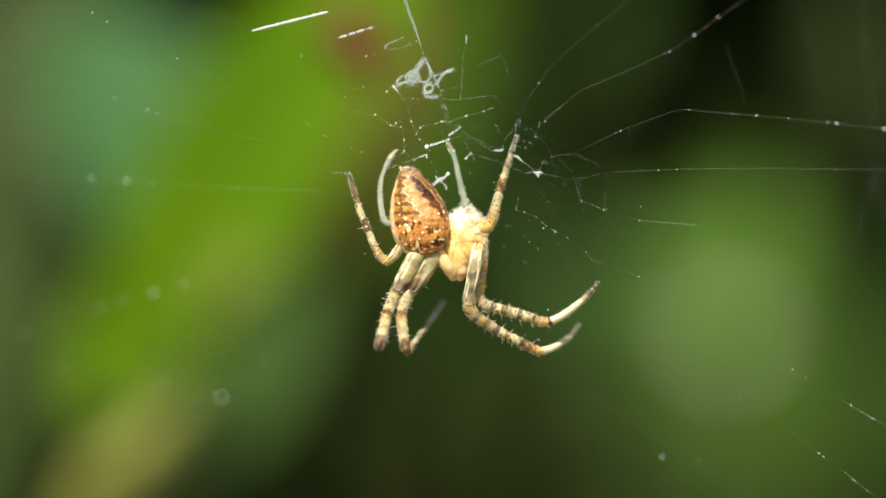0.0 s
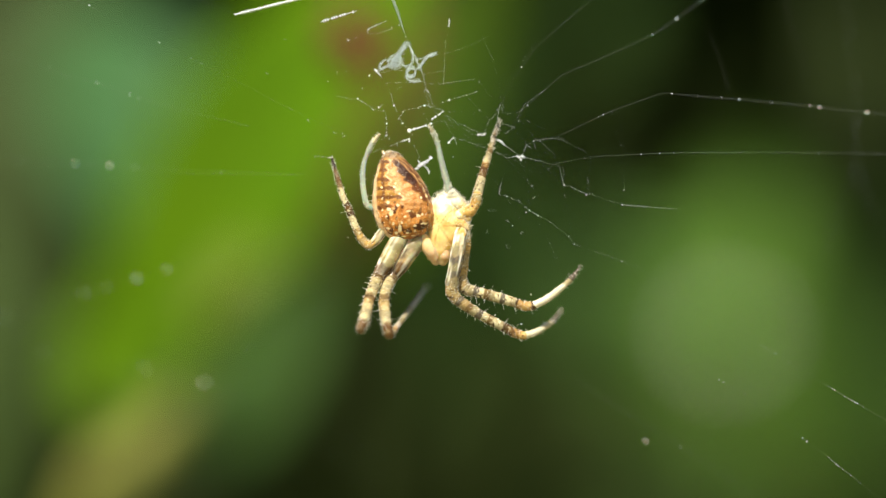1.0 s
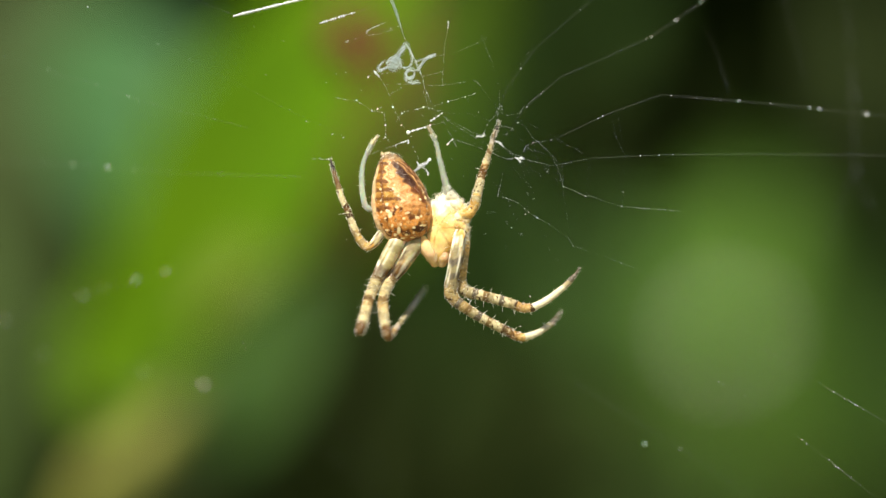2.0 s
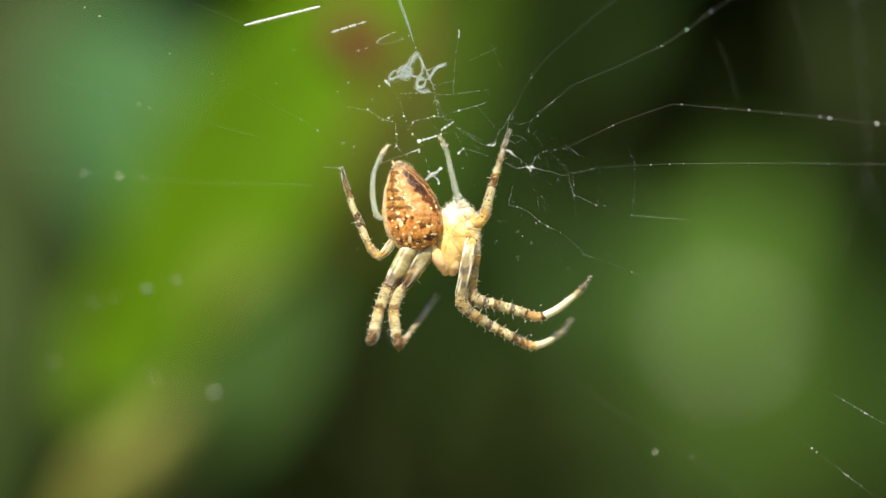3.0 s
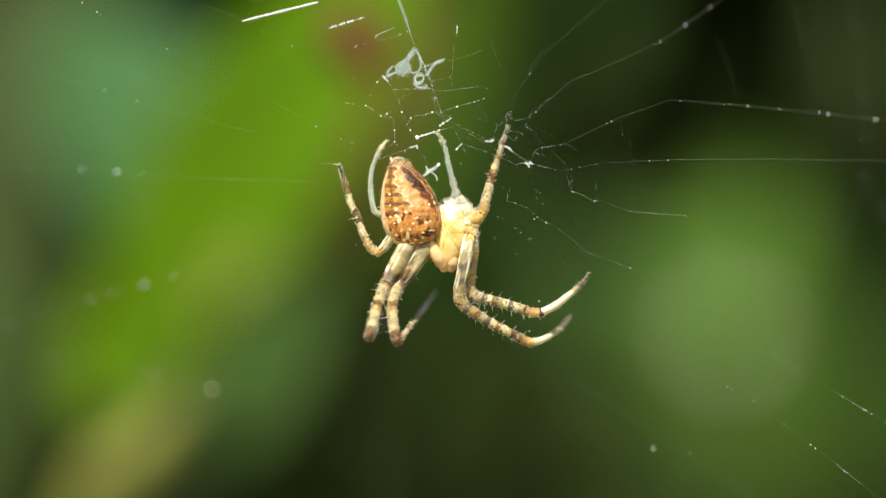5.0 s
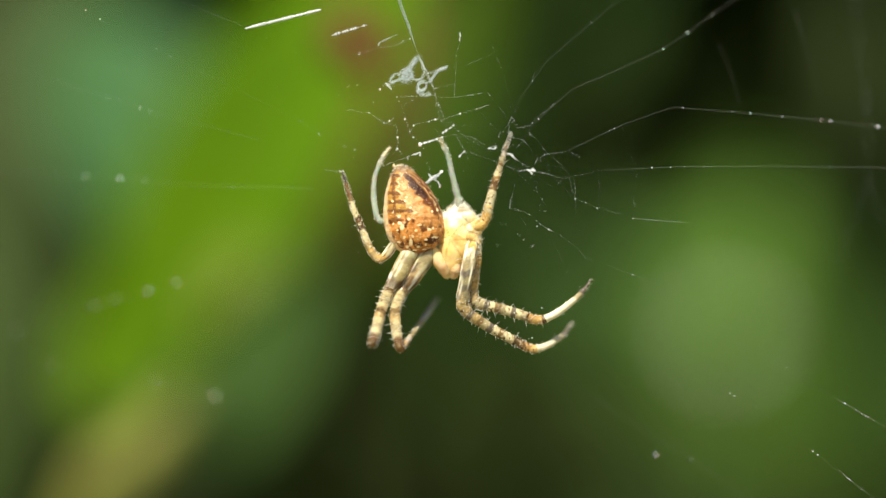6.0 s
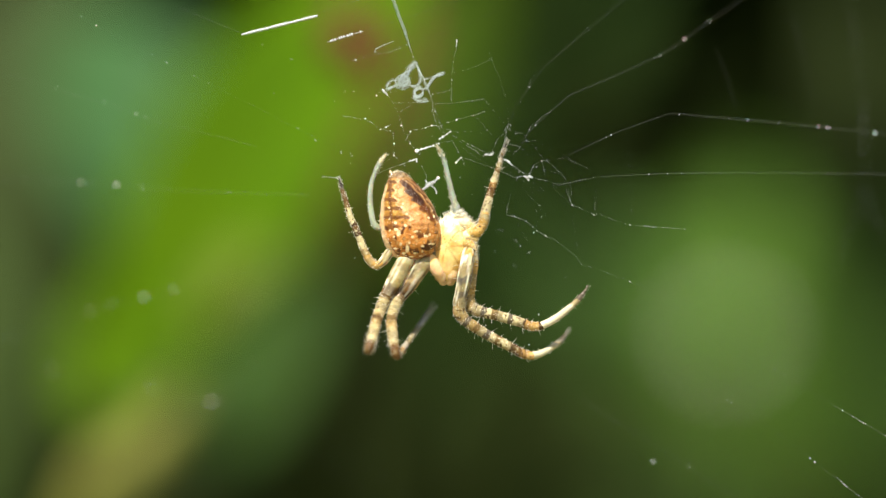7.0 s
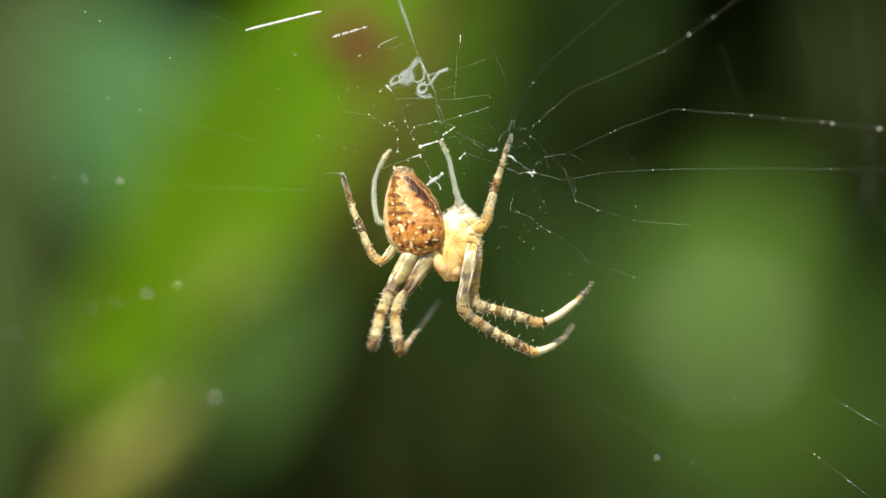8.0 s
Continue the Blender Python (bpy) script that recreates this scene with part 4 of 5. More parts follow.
thread([(14.34, 0.9, 6.75), (14.19, 0.9, 5.04), (14.14, 0.9, 3.44)], 0.008, 1, fine=False)
thread([(16.3, 0.9, 10.92), (16.65, 0.9, 8.96), (17.56, 0.9, 6.95)], 0.008, 1, fine=False)
thread([(17.56, 0.9, 6.95), (17.46, 0.9, 4.79), (17.26, 0.9, 2.48)], 0.008, 1, fine=False)
thread([(5.75, 0.9, 15.24), (6.36, 0.9, 13.08), (6.41, 0.9, 11.47)], 0.008, 1, fine=False)
thread([(4.4, 0.9, 13.58), (5.35, 0.9, 12.33), (6.26, 0.9, 11.27)], 0.008, 1, fine=False)
thread([(1.38, 0.9, 10.77), (3.59, 0.9, 10.77), (5.75, 0.9, 10.07)], 0.008, 1, fine=False)
thread([(3.49, 0.9, 12.18), (4.6, 0.9, 10.82), (5.5, 0.9, 10.07)], 0.008, 1, fine=False)
thread([(7.01, 0.9, 6.65), (8.37, 0.9, 5.04), (9.87, 0.9, 3.29)], 0.008, 1, fine=False)
thread([(8.12, 0.9, 6.45), (8.87, 0.9, 4.54), (8.97, 0.9, 1.98)], 0.008, 1, fine=False)
thread([(8.97, 0.9, 1.98), (10.38, 0.9, 0.02), (11.13, 0.9, -1.99)], 0.008, 1, fine=False)
# short bits that drift a little way off
thread([(5.33, 2.2, 1.94), (5.69, 2.2, 2.02), (6.04, 2.2, 1.99)], 0.06, 3, fine=False)
thread([(7.0, 2.4, 1.08), (7.11, 2.4, 1.08), (7.21, 2.4, 0.98)], 0.06, 3, fine=False)
thread([(5.04, 2.6, 0.02), (5.19, 2.6, 0.12), (5.34, 2.6, 0.12)], 0.06, 3, fine=False)
thread([(8.21, 2.2, -0.03), (8.34, 2.2, 0.05), (8.46, 2.2, 0.02)], 0.06, 3, fine=False)
thread([(9.13, 1.2, 4.15), (9.21, 1.2, 4.2), (9.28, 1.2, 4.15)], 0.06, 3, fine=False)
thread([(6.97, 3.0, -1.09), (7.12, 3.0, -1.24), (7.28, 3.0, -1.5)], 0.06, 3, fine=False)
thread([(11.43, 3.0, -2.31), (11.59, 3.0, -2.23), (11.74, 3.0, -2.26)], 0.06, 3, fine=False)
thread([(-8.58, 1.5, 8.94), (-8.46, 1.5, 8.96), (-8.33, 1.5, 8.89)], 0.06, 3, fine=False)
thread([(-7.67, 1.2, 8.57), (-7.54, 1.2, 8.65), (-7.41, 1.2, 8.62)], 0.06, 3, fine=False)
thread([(-7.37, 1.4, 17.14), (-7.22, 1.4, 17.24), (-7.07, 1.4, 17.24)], 0.06, 3, fine=False)
thread([(-14.47, 0.6, 14.22), (-14.39, 0.6, 14.19), (-14.32, 0.6, 14.07)], 0.06, 3, fine=False)
thread([(-13.01, 1.4, 17.29), (-12.88, 1.4, 17.29), (-12.76, 1.4, 17.19)], 0.06, 3, fine=False)
thread([(-12.38, 0.9, 11.17), (-12.28, 0.9, 11.1), (-12.18, 0.9, 10.92)], 0.06, 3, fine=False)
thread([(-10.82, 0.9, 10.07), (-10.72, 0.9, 10.04), (-10.62, 0.9, 9.92)], 0.06, 3, fine=False)
thread([(-5.94, 0.5, 12.81), (-5.89, 0.5, 12.83), (-5.84, 0.5, 12.76)], 0.06, 3, fine=False)
thread([(-15.5, 1.0, 18.56), (-15.45, 1.0, 18.56), (-15.4, 1.0, 18.46)], 0.06, 3, fine=False)

# tangles of loose silk
def tuft(points, widths, fibres, thick=0.018, beads=0, mat=None):
    """A matted wisp: many curling fibres wandering about one line, with small bright beads."""
    pts, wid = glide(points, [w * 0.55 for w in widths], 6)
    bm = bmesh.new()
    for _ in range(fibres):
        a = random.randrange(0, max(1, len(pts) - 5))
        b = min(len(pts), a + random.randrange(5, max(6, len(pts) // 2 + 2)))
        way = [pts[i] + Vector((random.gauss(0, 1), random.gauss(0.3, 0.8), random.gauss(0, 1))) * wid[i] * 0.5 for i in range(a, b, 2)]
        if len(way) > 2:
            tube(bm, *glide(way, [thick * random.uniform(0.5, 1.4) for _ in way], 5), 5)
    bm.faces.ensure_lookup_table()
    soft = len(bm.faces)
    for _ in range(beads):
        i = random.randrange(len(pts))
        p = pts[i] + Vector((random.gauss(0, 1), -0.1, random.gauss(0, 1))) * wid[i] * 0.4
        shape = Matrix.Diagonal((random.uniform(0.7, 1.6), 1, random.uniform(0.7, 1.4), 1))
        bmesh.ops.create_icosphere(bm, subdivisions=1, radius=random.uniform(0.025, 0.075) * MM, matrix=Matrix.Translation(p * MM) @ shape)
    bm.faces.ensure_lookup_table()
    for f in bm.faces[soft:]:
        f.material_index = 1
    ob = part("silk_strand", bm, mat or FLOSS, web)
    ob.data.materials.append(SILK)
    return ob


def floss(points, radius, fibres, spread, ball=0):
    """A smooth wisp of silk: fibres that run side by side along one line."""
    pts, wid = glide(points, [spread] * len(points), 8)
    bm = bmesh.new()
    for _ in range(int(fibres * 1.4)):
        off = Vector((random.gauss(0, 1), random.gauss(0.2, 0.7), random.gauss(0, 1))) * spread
        drift = Vector((random.gauss(0, 1), 0, random.gauss(0, 1))) * spread
        n = len(pts)
        a, b = random.randrange(0, n // 4 + 1), n - random.randrange(0, n // 4 + 1)
        way = [p + off + drift * math.sin(3 * i / n + off.x * 40) for i, p in list(enumerate(pts))[a:b]]
        tube(bm, way, [radius * random.uniform(0.15, 0.5) for _ in way], 6)
    for _ in range(ball):
        c = random.choice(pts)
        turn = [c + Vector((math.cos(k * 0.8 + _) * 1.3, math.sin(k * 0.5 + _ * 2) * 0.6, math.sin(k * 0.8 + _))) * spread * random.uniform(1.5, 3) for k in range(7)]
        tube(bm, *glide(turn, [radius * 0.26] * 7, 5), 5)
    return part("silk_strand", bm, FLOSS, web)


random.seed(5)
floss([(-4.16, -2.0, 23.5), (-3.66, -1.6, 22.2), (-3.3, -1.2, 21.1), (-2.95, -1.0, 20.2), (-2.6, -0.7, 19.2), (-2.3, -0.4, 18.2)], 0.018, 12, 0.085)
floss([(-2.95, -1.0, 20.2), (-2.75, -0.8, 19.6), (-2.4, -0.5, 18.6), (-1.95, 0.0, 16.9)], 0.018, 4, 0.05)
floss([(-5.35, 0.3, 17.72), (-5.45, 0.3, 17.95), (-5.2, 0.3, 18.2), (-4.5, 0.1, 18.5), (-3.5, -0.2, 18.85)], 0.02, 4, 0.03)
floss([(-1.87, 0.4, 16.86), (-2.08, 0.4, 16.56), (-2.38, 0.4, 16.16), (-2.58, 0.4, 15.66), (-2.83, 0.4, 15.26)], 0.022, 9, 0.05)
floss([(-1.72, 0.4, 16.66), (-2.08, 0.4, 16.66), (-2.48, 0.4, 16.06), (-3.13, 0.4, 15.36), (-3.43, 0.4, 14.96)], 0.03, 14, 0.11, 6)
floss([(-3.33, 0.4, 15.36), (-2.93, 0.4, 15.56), (-2.53, 0.4, 15.21), (-2.83, 0.4, 14.76), (-3.28, 0.4, 14.91), (-3.33, 0.4, 15.36)], 0.035, 16, 0.12, 26)
floss([(-3.43, 0.4, 15.26), (-3.83, 0.4, 15.36), (-4.13, 0.4, 15.16), (-4.38, 0.4, 14.76), (-4.18, 0.4, 14.56), (-3.78, 0.4, 14.76), (-3.33, 0.4, 14.91)], 0.022, 9, 0.06, 8)
floss([(-3.53, 0.4, 14.91), (-3.93, 0.4, 14.76), (-4.33, 0.4, 14.51), (-4.63, 0.4, 14.2)], 0.02, 6, 0.05, 2)
floss([(-2.53, 0.4, 15.11), (-2.28, 0.4, 14.86), (-1.87, 0.4, 14.81), (-1.52, 0.4, 15.06), (-1.42, 0.4, 15.56), (-1.52, 0.4, 16.16), (-1.67, 0.4, 16.61)], 0.026, 7, 0.04)
floss([(-2.33, 0.4, 14.76), (-1.82, 0.4, 14.66), (-1.42, 0.4, 14.86)], 0.02, 4, 0.04)
floss([(0.68, 0.4, 15.96), (0.38, 0.4, 15.81), (-0.07, 0.4, 15.66), (-0.42, 0.4, 15.26), (-0.77, 0.4, 14.76), (-1.22, 0.4, 14.45)], 0.036, 10, 0.05)
floss([(0.73, 0.4, 15.96), (0.28, 0.4, 15.86), (-0.02, 0.4, 15.71)], 0.03, 6, 0.05, 2)
floss([(-0.02, 0.4, 15.66), (-0.62, 0.4, 15.51), (-1.02, 0.4, 15.36)], 0.022, 4, 0.03)
floss([(-1.07, 0.4, 14.56), (-1.32, 0.4, 14.61), (-1.77, 0.4, 14.51), (-1.93, 0.4, 14.15), (-1.72, 0.4, 13.85), (-1.37, 0.4, 13.95), (-1.17, 0.4, 14.3), (-1.27, 0.4, 14.56)], 0.034, 10, 0.06, 10)
floss([(-1.82, 0.4, 14.15), (-1.98, 0.4, 13.75), (-1.72, 0.4, 13.5), (-1.32, 0.4, 13.4), (-0.92, 0.4, 13.45), (-0.62, 0.4, 13.35)], 0.024, 8, 0.05, 3)
floss([(-1.72, 0.4, 13.85), (-1.42, 0.4, 13.55), (-0.92, 0.4, 13.65), (-0.72, 0.4, 13.4)], 0.018, 5, 0.05, 2)
floss([(-1.17, 0.4, 15.66), (-1.02, 0.4, 15.16), (-0.82, 0.4, 14.76), (-0.52, 0.4, 14.05)], 0.028, 6, 0.04)
floss([(-1.93, 0.4, 16.86), (-1.62, 0.4, 16.46), (-1.32, 0.4, 15.86), (-1.12, 0.4, 15.46)], 0.026, 5, 0.04)
tuft([(-1.32, 0.4, 5.53), (-0.82, 0.4, 5.89), (-0.47, 0.4, 6.14), (-0.12, 0.4, 6.29), (0.23, 0.4, 6.74)], [0.15, 0.3, 0.35, 0.25, 0.2], 30, 0.018, 22, SILK)
tuft([(-0.97, 0.4, 6.44), (-0.62, 0.4, 6.04), (-0.12, 0.4, 5.74), (0.08, 0.4, 5.23)], [0.12, 0.22, 0.15, 0.12], 14, 0.016, 10, SILK)

# sticky drops that stand out singly
for p, r in (((-32.85, 9.89, 6.48), 0.095), ((-29.47, 8.79, 6.24), 0.12), ((-30.15, 0.4, 20.19), 0.06), ((-31.46, 0.4, 20.99), 0.05), ((19.43, -4.71, 17.13), 0.06), ((21.49, -5.66, 18.47), 0.10), ((23.52, -6.66, 19.93), 0.07),
             ((27.06, -4.35, 11.57), 0.07), ((33.83, -5.57, 10.82), 0.085), ((33.07, -5.44, 10.93), 0.065), ((37.85, -6.28, 10.3), 0.11), ((28.15, 0.4, -14.33), 0.055), ((36.06, 0.4, -13.98), 0.06),
             ((38.12, 0.4, -15.18), 0.055), ((33.21, 0.4, -18.23), 0.06), ((30.86, 0.4, -10.77), 0.05), ((19.73, 6.11, -19.01), 0.10), ((9.72, 0.4, 1.5), 0.06), ((8.67, 0.4, 1.8), 0.05), ((-1.72, 0.3, 9.04), 0.17),
             ((-0.37, 0.3, 11.29), 0.085), ((1.83, 0.3, 11.79), 0.08), ((-2.27, 0.3, 10.74), 0.07), ((-0.92, 0.3, 11.09), 0.055), ((0.23, 0.3, 9.69), 0.08), ((-3.08, 0.3, 11.29), 0.095), ((-2.32, 0.3, 9.69), 0.075),
             ((-3.73, 0.3, 9.69), 0.08), ((-3.73, 0.3, 8.64), 0.07), ((-6.28, 0.3, 11.89), 0.07), ((-4.43, 0.3, 11.14), 0.075), ((-5.28, 0.3, 13.95), 0.07), ((-4.93, 0.3, 10.94), 0.055), ((3.34, 0.3, 12.19), 0.05),
             ((8.95, 0.3, 1.98), 0.05), ((6.99, 0.3, 3.23), 0.045), ((7.99, 0.3, 2.83), 0.035), ((12.45, 0.3, -0.33), 0.035), ((9.1, 0.3, -5.49), 0.06), ((8.24, 0.3, -8.14), 0.055), ((1.78, 0.3, 7.99), 0.1),
             ((0.23, 0.3, 6.63), 0.11), ((0.03, 0.3, 5.28), 0.075), ((8.0, 0.4, 9.94), 0.045), ((9.35, 0.3, 8.14), 0.05), ((12.05, 0.3, 4.23), 0.055), ((14.01, 0.3, 3.38), 0.06), ((17.21, 0.3, 2.48), 0.055)):
    droplet(p, r)
for p, r in (((-27.63, 14.4, -4.21), 0.137), ((-24.65, 12.86, -3.39), 0.108), ((-33.07, 17.14, -5.65), 0.094), ((-21.58, 18.12, -14.28), 0.151), ((-27.4, 19.38, -12.99), 0.101), ((-37.58, 21.96, -11.48), 0.086), ((-30.76, 15.99, -5.04), 0.072),
             ((-41.32, 21.36, -8.17), 0.094), ((-17.26, 14.5, -10.6), 0.058)):
    droplet(p, r)
random.seed(11)
for _ in range(22):
    droplet((random.uniform(-9, 10), random.uniform(0.2, 2.5), random.uniform(-2, 15)), random.uniform(0.018, 0.04))


# ---- plants behind, all in mm from the web's middle; the ground lies 600 below ----
def blade(bm, base, tip, width, face, fold=0.25, droop=0.12, n=18, m=6, lobe=0.0):
    """One leaf: a folded, drooping blade from base to tip, its upper side turned to face."""
    base, tip, face = Vector(base), Vector(tip), Vector(face).normalized()
    along = tip - base
    size = along.length
    along.normalize()
    side = along.cross(face).normalized()
    up = side.cross(along).normalized()
    rows = []
    for i in range(n + 1):
        t = i / n
        w = width / 2 * math.sin(math.pi * min(1, t ** 0.75 * 0.985 + 0.012)) ** 0.8
        w *= 1 + lobe * math.sin(t * 30)
        row = []
        for k in range(-m, m + 1):
            s = k / m
            h = abs(s) * fold * w + droop * size * math.sin(math.pi * t) - 0.02 * width * math.cos(14 * t - 5 * abs(s)) * abs(s)
            row.append(bm.verts.new((base + along * size * t + side * s * w + up * h) * MM))
        rows.append(row)
    for a, b in zip(rows, rows[1:]):
        for k in range(2 * m):
            bm.faces.new((a[k], a[k + 1], b[k + 1], b[k]))
    return bm


def leaf(parent, base, tip, width, mat, face=(0.1, -0.7, 0.7), label="", **more):
    ob = part("leaf", blade(bmesh.new(), base, tip, width, face, **more), mat, parent, label)
    s = ob.modifiers.new("thickness", "SOLIDIFY")
    s.thickness = 0.0004
    a, b, f = Vector(base), Vector(tip), Vector(face).normalized()
    way = (b - a).normalized()
    up = way.cross(f).cross(way).normalized()
    bow = more.get("droop", 0.12) * (b - a).length
    spine = [a.lerp(b, k / 6) + up * (bow * math.sin(math.pi * k / 6) - 0.012 * width) for k in range(7)]
    stalk(ob, spine, [0.022 * width * (1.05 - k / 6) for k in range(7)], mat, "midrib")
    root = parent.get("fork")
    if root:
        a, b = Vector(root), Vector(base)
        r = min(0.8, 0.008 * (Vector(tip) - b).length)
        stalk(parent, [a, a.lerp(b, 0.5) + Vector((0, 0, -0.08 * (b - a).length)), b, b.lerp(Vector(tip), 0.05)], [r * 1.2, r, r, r * 0.6], STEM, "petiole")
    return ob


def stalk(parent, points, radii, mat, name="stem", label=""):
    pts, rad = glide(points, radii, 8)
    return part(name, tube(bmesh.new(), pts, rad, 12), mat, parent, label)


def plant(name, label):
    ob = tagged(new(name), label, "plant")
    ob.location = BASE
    return ob


lime = plant("lime_leaved_shrub", "sunlit shrub with broad lime-green leaves and a red bud")
stalk(lime, [(-95, 250, -600), (-85, 230, -300), (-70, 205, -120), (-52, 182, -40)], [4, 3.2, 2.4, 1.4], STEM)
lime["fork"] = (-52, 182, -40)
leaf(lime, (-50.75, 185, -23.73), (-1.17, 150, 52.84), 35, LIME, (0.1, -0.72, 0.65), "large glowing lime-green leaf", droop=0.03)
leaf(lime, (-63.0, 205, -27.5), (-23.55, 190, 10.29), 23, LIME, (0.1, -0.75, 0.6), "lime-green leaf", droop=0.05)
leaf(lime, (-38.5, 165, -12.5), (-22.0, 160, 1.5), 9.5, STRAWY, (0.1, -0.6, 0.75), "yellowing pale green leaf", droop=0.08)
stalk(lime, [(-16.74, 110, 52.39), (-13.5, 104, 38.24), (-12.4, 102, 29.98)], [0.6, 0.6, 0.7], STEM)
bm = bmesh.new()
pts, rad = glide([(-12.84, 102, 30.71), (-12.25, 102, 28.16), (-11.2, 101, 25.16), (-10.44, 100, 21.82)], [1.2, 3.2, 3.2, 0.8], 8)
tube(bm, pts, rad, 16)
part("bud", bm, RED, lime, "dull red bud")

stalk(lime, [(-20.69, 240, -3.02), (-14.71, 232, 11.34), (-9.48, 226, 25.31), (-7.89, 222, 38.07), (-9.39, 222, 56.06)], [1.2, 2.3, 3.2, 3.0, 2.4], TWIG, "twig", "thin brown twig")

tan = plant("dry_stalk", "dry tan plant stalk leaning among the leaves")
stalk(tan, [(-130, 190, -600), (-85, 160, -150), (-54.47, 148, -44.89), (-45.64, 144, -31.23), (-40.5, 160, -24.5), (-44.0, 215, -20.0)], [5, 4.4, 3.8, 3.4, 2.6, 1.2], TAN)
stalk(tan, [(-46.88, 144, -33.04), (-46.22, 144, -32.13), (-45.48, 144, -31.06)], [3.7, 4.2, 3.7], TAN, "node", "swollen joint of the stalk")
leaf(tan, (-46.0, 146, -31.5), (-36.0, 172, -16.0), 7, OLIVE, (-0.2, -0.9, 0.4), "withered leaf sheath", droop=0.02)

teal = plant("blue_green_shrub", "shrub with smooth blue-green leaves in the sun")
stalk(teal, [(-220, 330, -600), (-200, 320, -200), (-170, 300, 20), (-97.25, 290, 85.38)], [5, 4, 3, 2], STEM)
teal["fork"] = (-97.25, 290, 85.38)
leaf(teal, (-72.0, 290, 50.0), (-39.0, 250, -29.0), 36, TEAL, (0.1, -0.7, 0.7), "blue-green leaf", droop=0.04)
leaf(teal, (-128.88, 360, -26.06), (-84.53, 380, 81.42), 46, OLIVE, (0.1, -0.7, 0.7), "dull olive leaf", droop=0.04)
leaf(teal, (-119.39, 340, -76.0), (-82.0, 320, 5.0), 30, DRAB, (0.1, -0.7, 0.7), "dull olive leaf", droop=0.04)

olive = plant("olive_shrub", "low shrub with dark olive-green leaves")
stalk(olive, [(-10, 420, -600), (-15, 400, -300), (-25, 360, -90)], [5, 4, 2], STEM)
olive["fork"] = (-25, 360, -90)
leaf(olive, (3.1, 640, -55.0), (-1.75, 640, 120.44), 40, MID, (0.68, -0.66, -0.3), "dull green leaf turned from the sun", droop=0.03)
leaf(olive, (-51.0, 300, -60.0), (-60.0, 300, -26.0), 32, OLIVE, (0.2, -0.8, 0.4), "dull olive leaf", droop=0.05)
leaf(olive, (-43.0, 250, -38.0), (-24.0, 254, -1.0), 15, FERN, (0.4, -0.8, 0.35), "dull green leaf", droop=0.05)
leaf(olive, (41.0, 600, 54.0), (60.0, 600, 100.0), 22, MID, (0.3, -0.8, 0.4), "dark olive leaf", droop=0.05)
leaf(olive, (-28.0, 500, -4.71), (13.0, 470, 93.58), 30, MOSS, (0.1, -0.7, 0.7), "dark olive leaf", droop=0.04)

green = plant("green_shrub", "leafy mid-green shrub partly in the sun")
stalk(green, [(240, 960, -600), (220, 930, -320), (170, 900, -130)], [9, 7, 3], STEM)
green["fork"] = (170, 900, -130)
leaf(green, (113.0, 900, -82.0), (130.0, 830, 36.0), 64, GREEN, (0.1, -0.75, 0.65), "mid-green leaf", droop=0.04)
leaf(green, (142.85, 920, -146.19), (174.3, 860, -24.1), 40, GREEN, (0.3, -0.7, 0.5), "mid-green leaf", droop=0.05)
leaf(green, (83.0, 520, -18.0), (96.0, 520, 19.0), 22, GREEN, (0.1, -0.7, 0.6), "mid-green leaf", droop=0.04)
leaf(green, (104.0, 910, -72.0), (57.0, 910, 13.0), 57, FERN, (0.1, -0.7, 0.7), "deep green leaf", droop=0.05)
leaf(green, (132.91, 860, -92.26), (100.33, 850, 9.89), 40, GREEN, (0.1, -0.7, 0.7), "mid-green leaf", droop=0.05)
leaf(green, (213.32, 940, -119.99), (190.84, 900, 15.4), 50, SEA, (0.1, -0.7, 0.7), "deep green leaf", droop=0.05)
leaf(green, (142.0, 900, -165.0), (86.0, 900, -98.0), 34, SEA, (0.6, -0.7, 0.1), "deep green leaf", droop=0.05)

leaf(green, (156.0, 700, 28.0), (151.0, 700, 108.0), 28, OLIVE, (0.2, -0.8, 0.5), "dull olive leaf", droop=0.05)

# made-up flower: its sunlit petals blur into the disc of a distant glint
flower = plant("glint_flower", "small pale flower head standing in for a blurred glint")
stalk(flower, [(190, 800, -600), (150, 780, -250), (112.04, 772, -36.68)], [2, 1.6, 1.2], STEM)
for k in range(9):
    a = 2 * math.pi * k / 9
    c = Vector((111.59, 768, -33.19))
    part("petal", blade(bmesh.new(), c, c + Vector((math.cos(a) * 7.5, -1.2, math.sin(a) * 7.5)), 5.4, (0, -1, 0.3), n=6, m=3), PALE, flower)

stalk(flower, [(111.14, 764, -33.05), (111.37, 766, -33.12), (111.82, 770, -33.48)], [0.6, 2.2, 1.2], STEM, "flower_centre", "green flower centre")

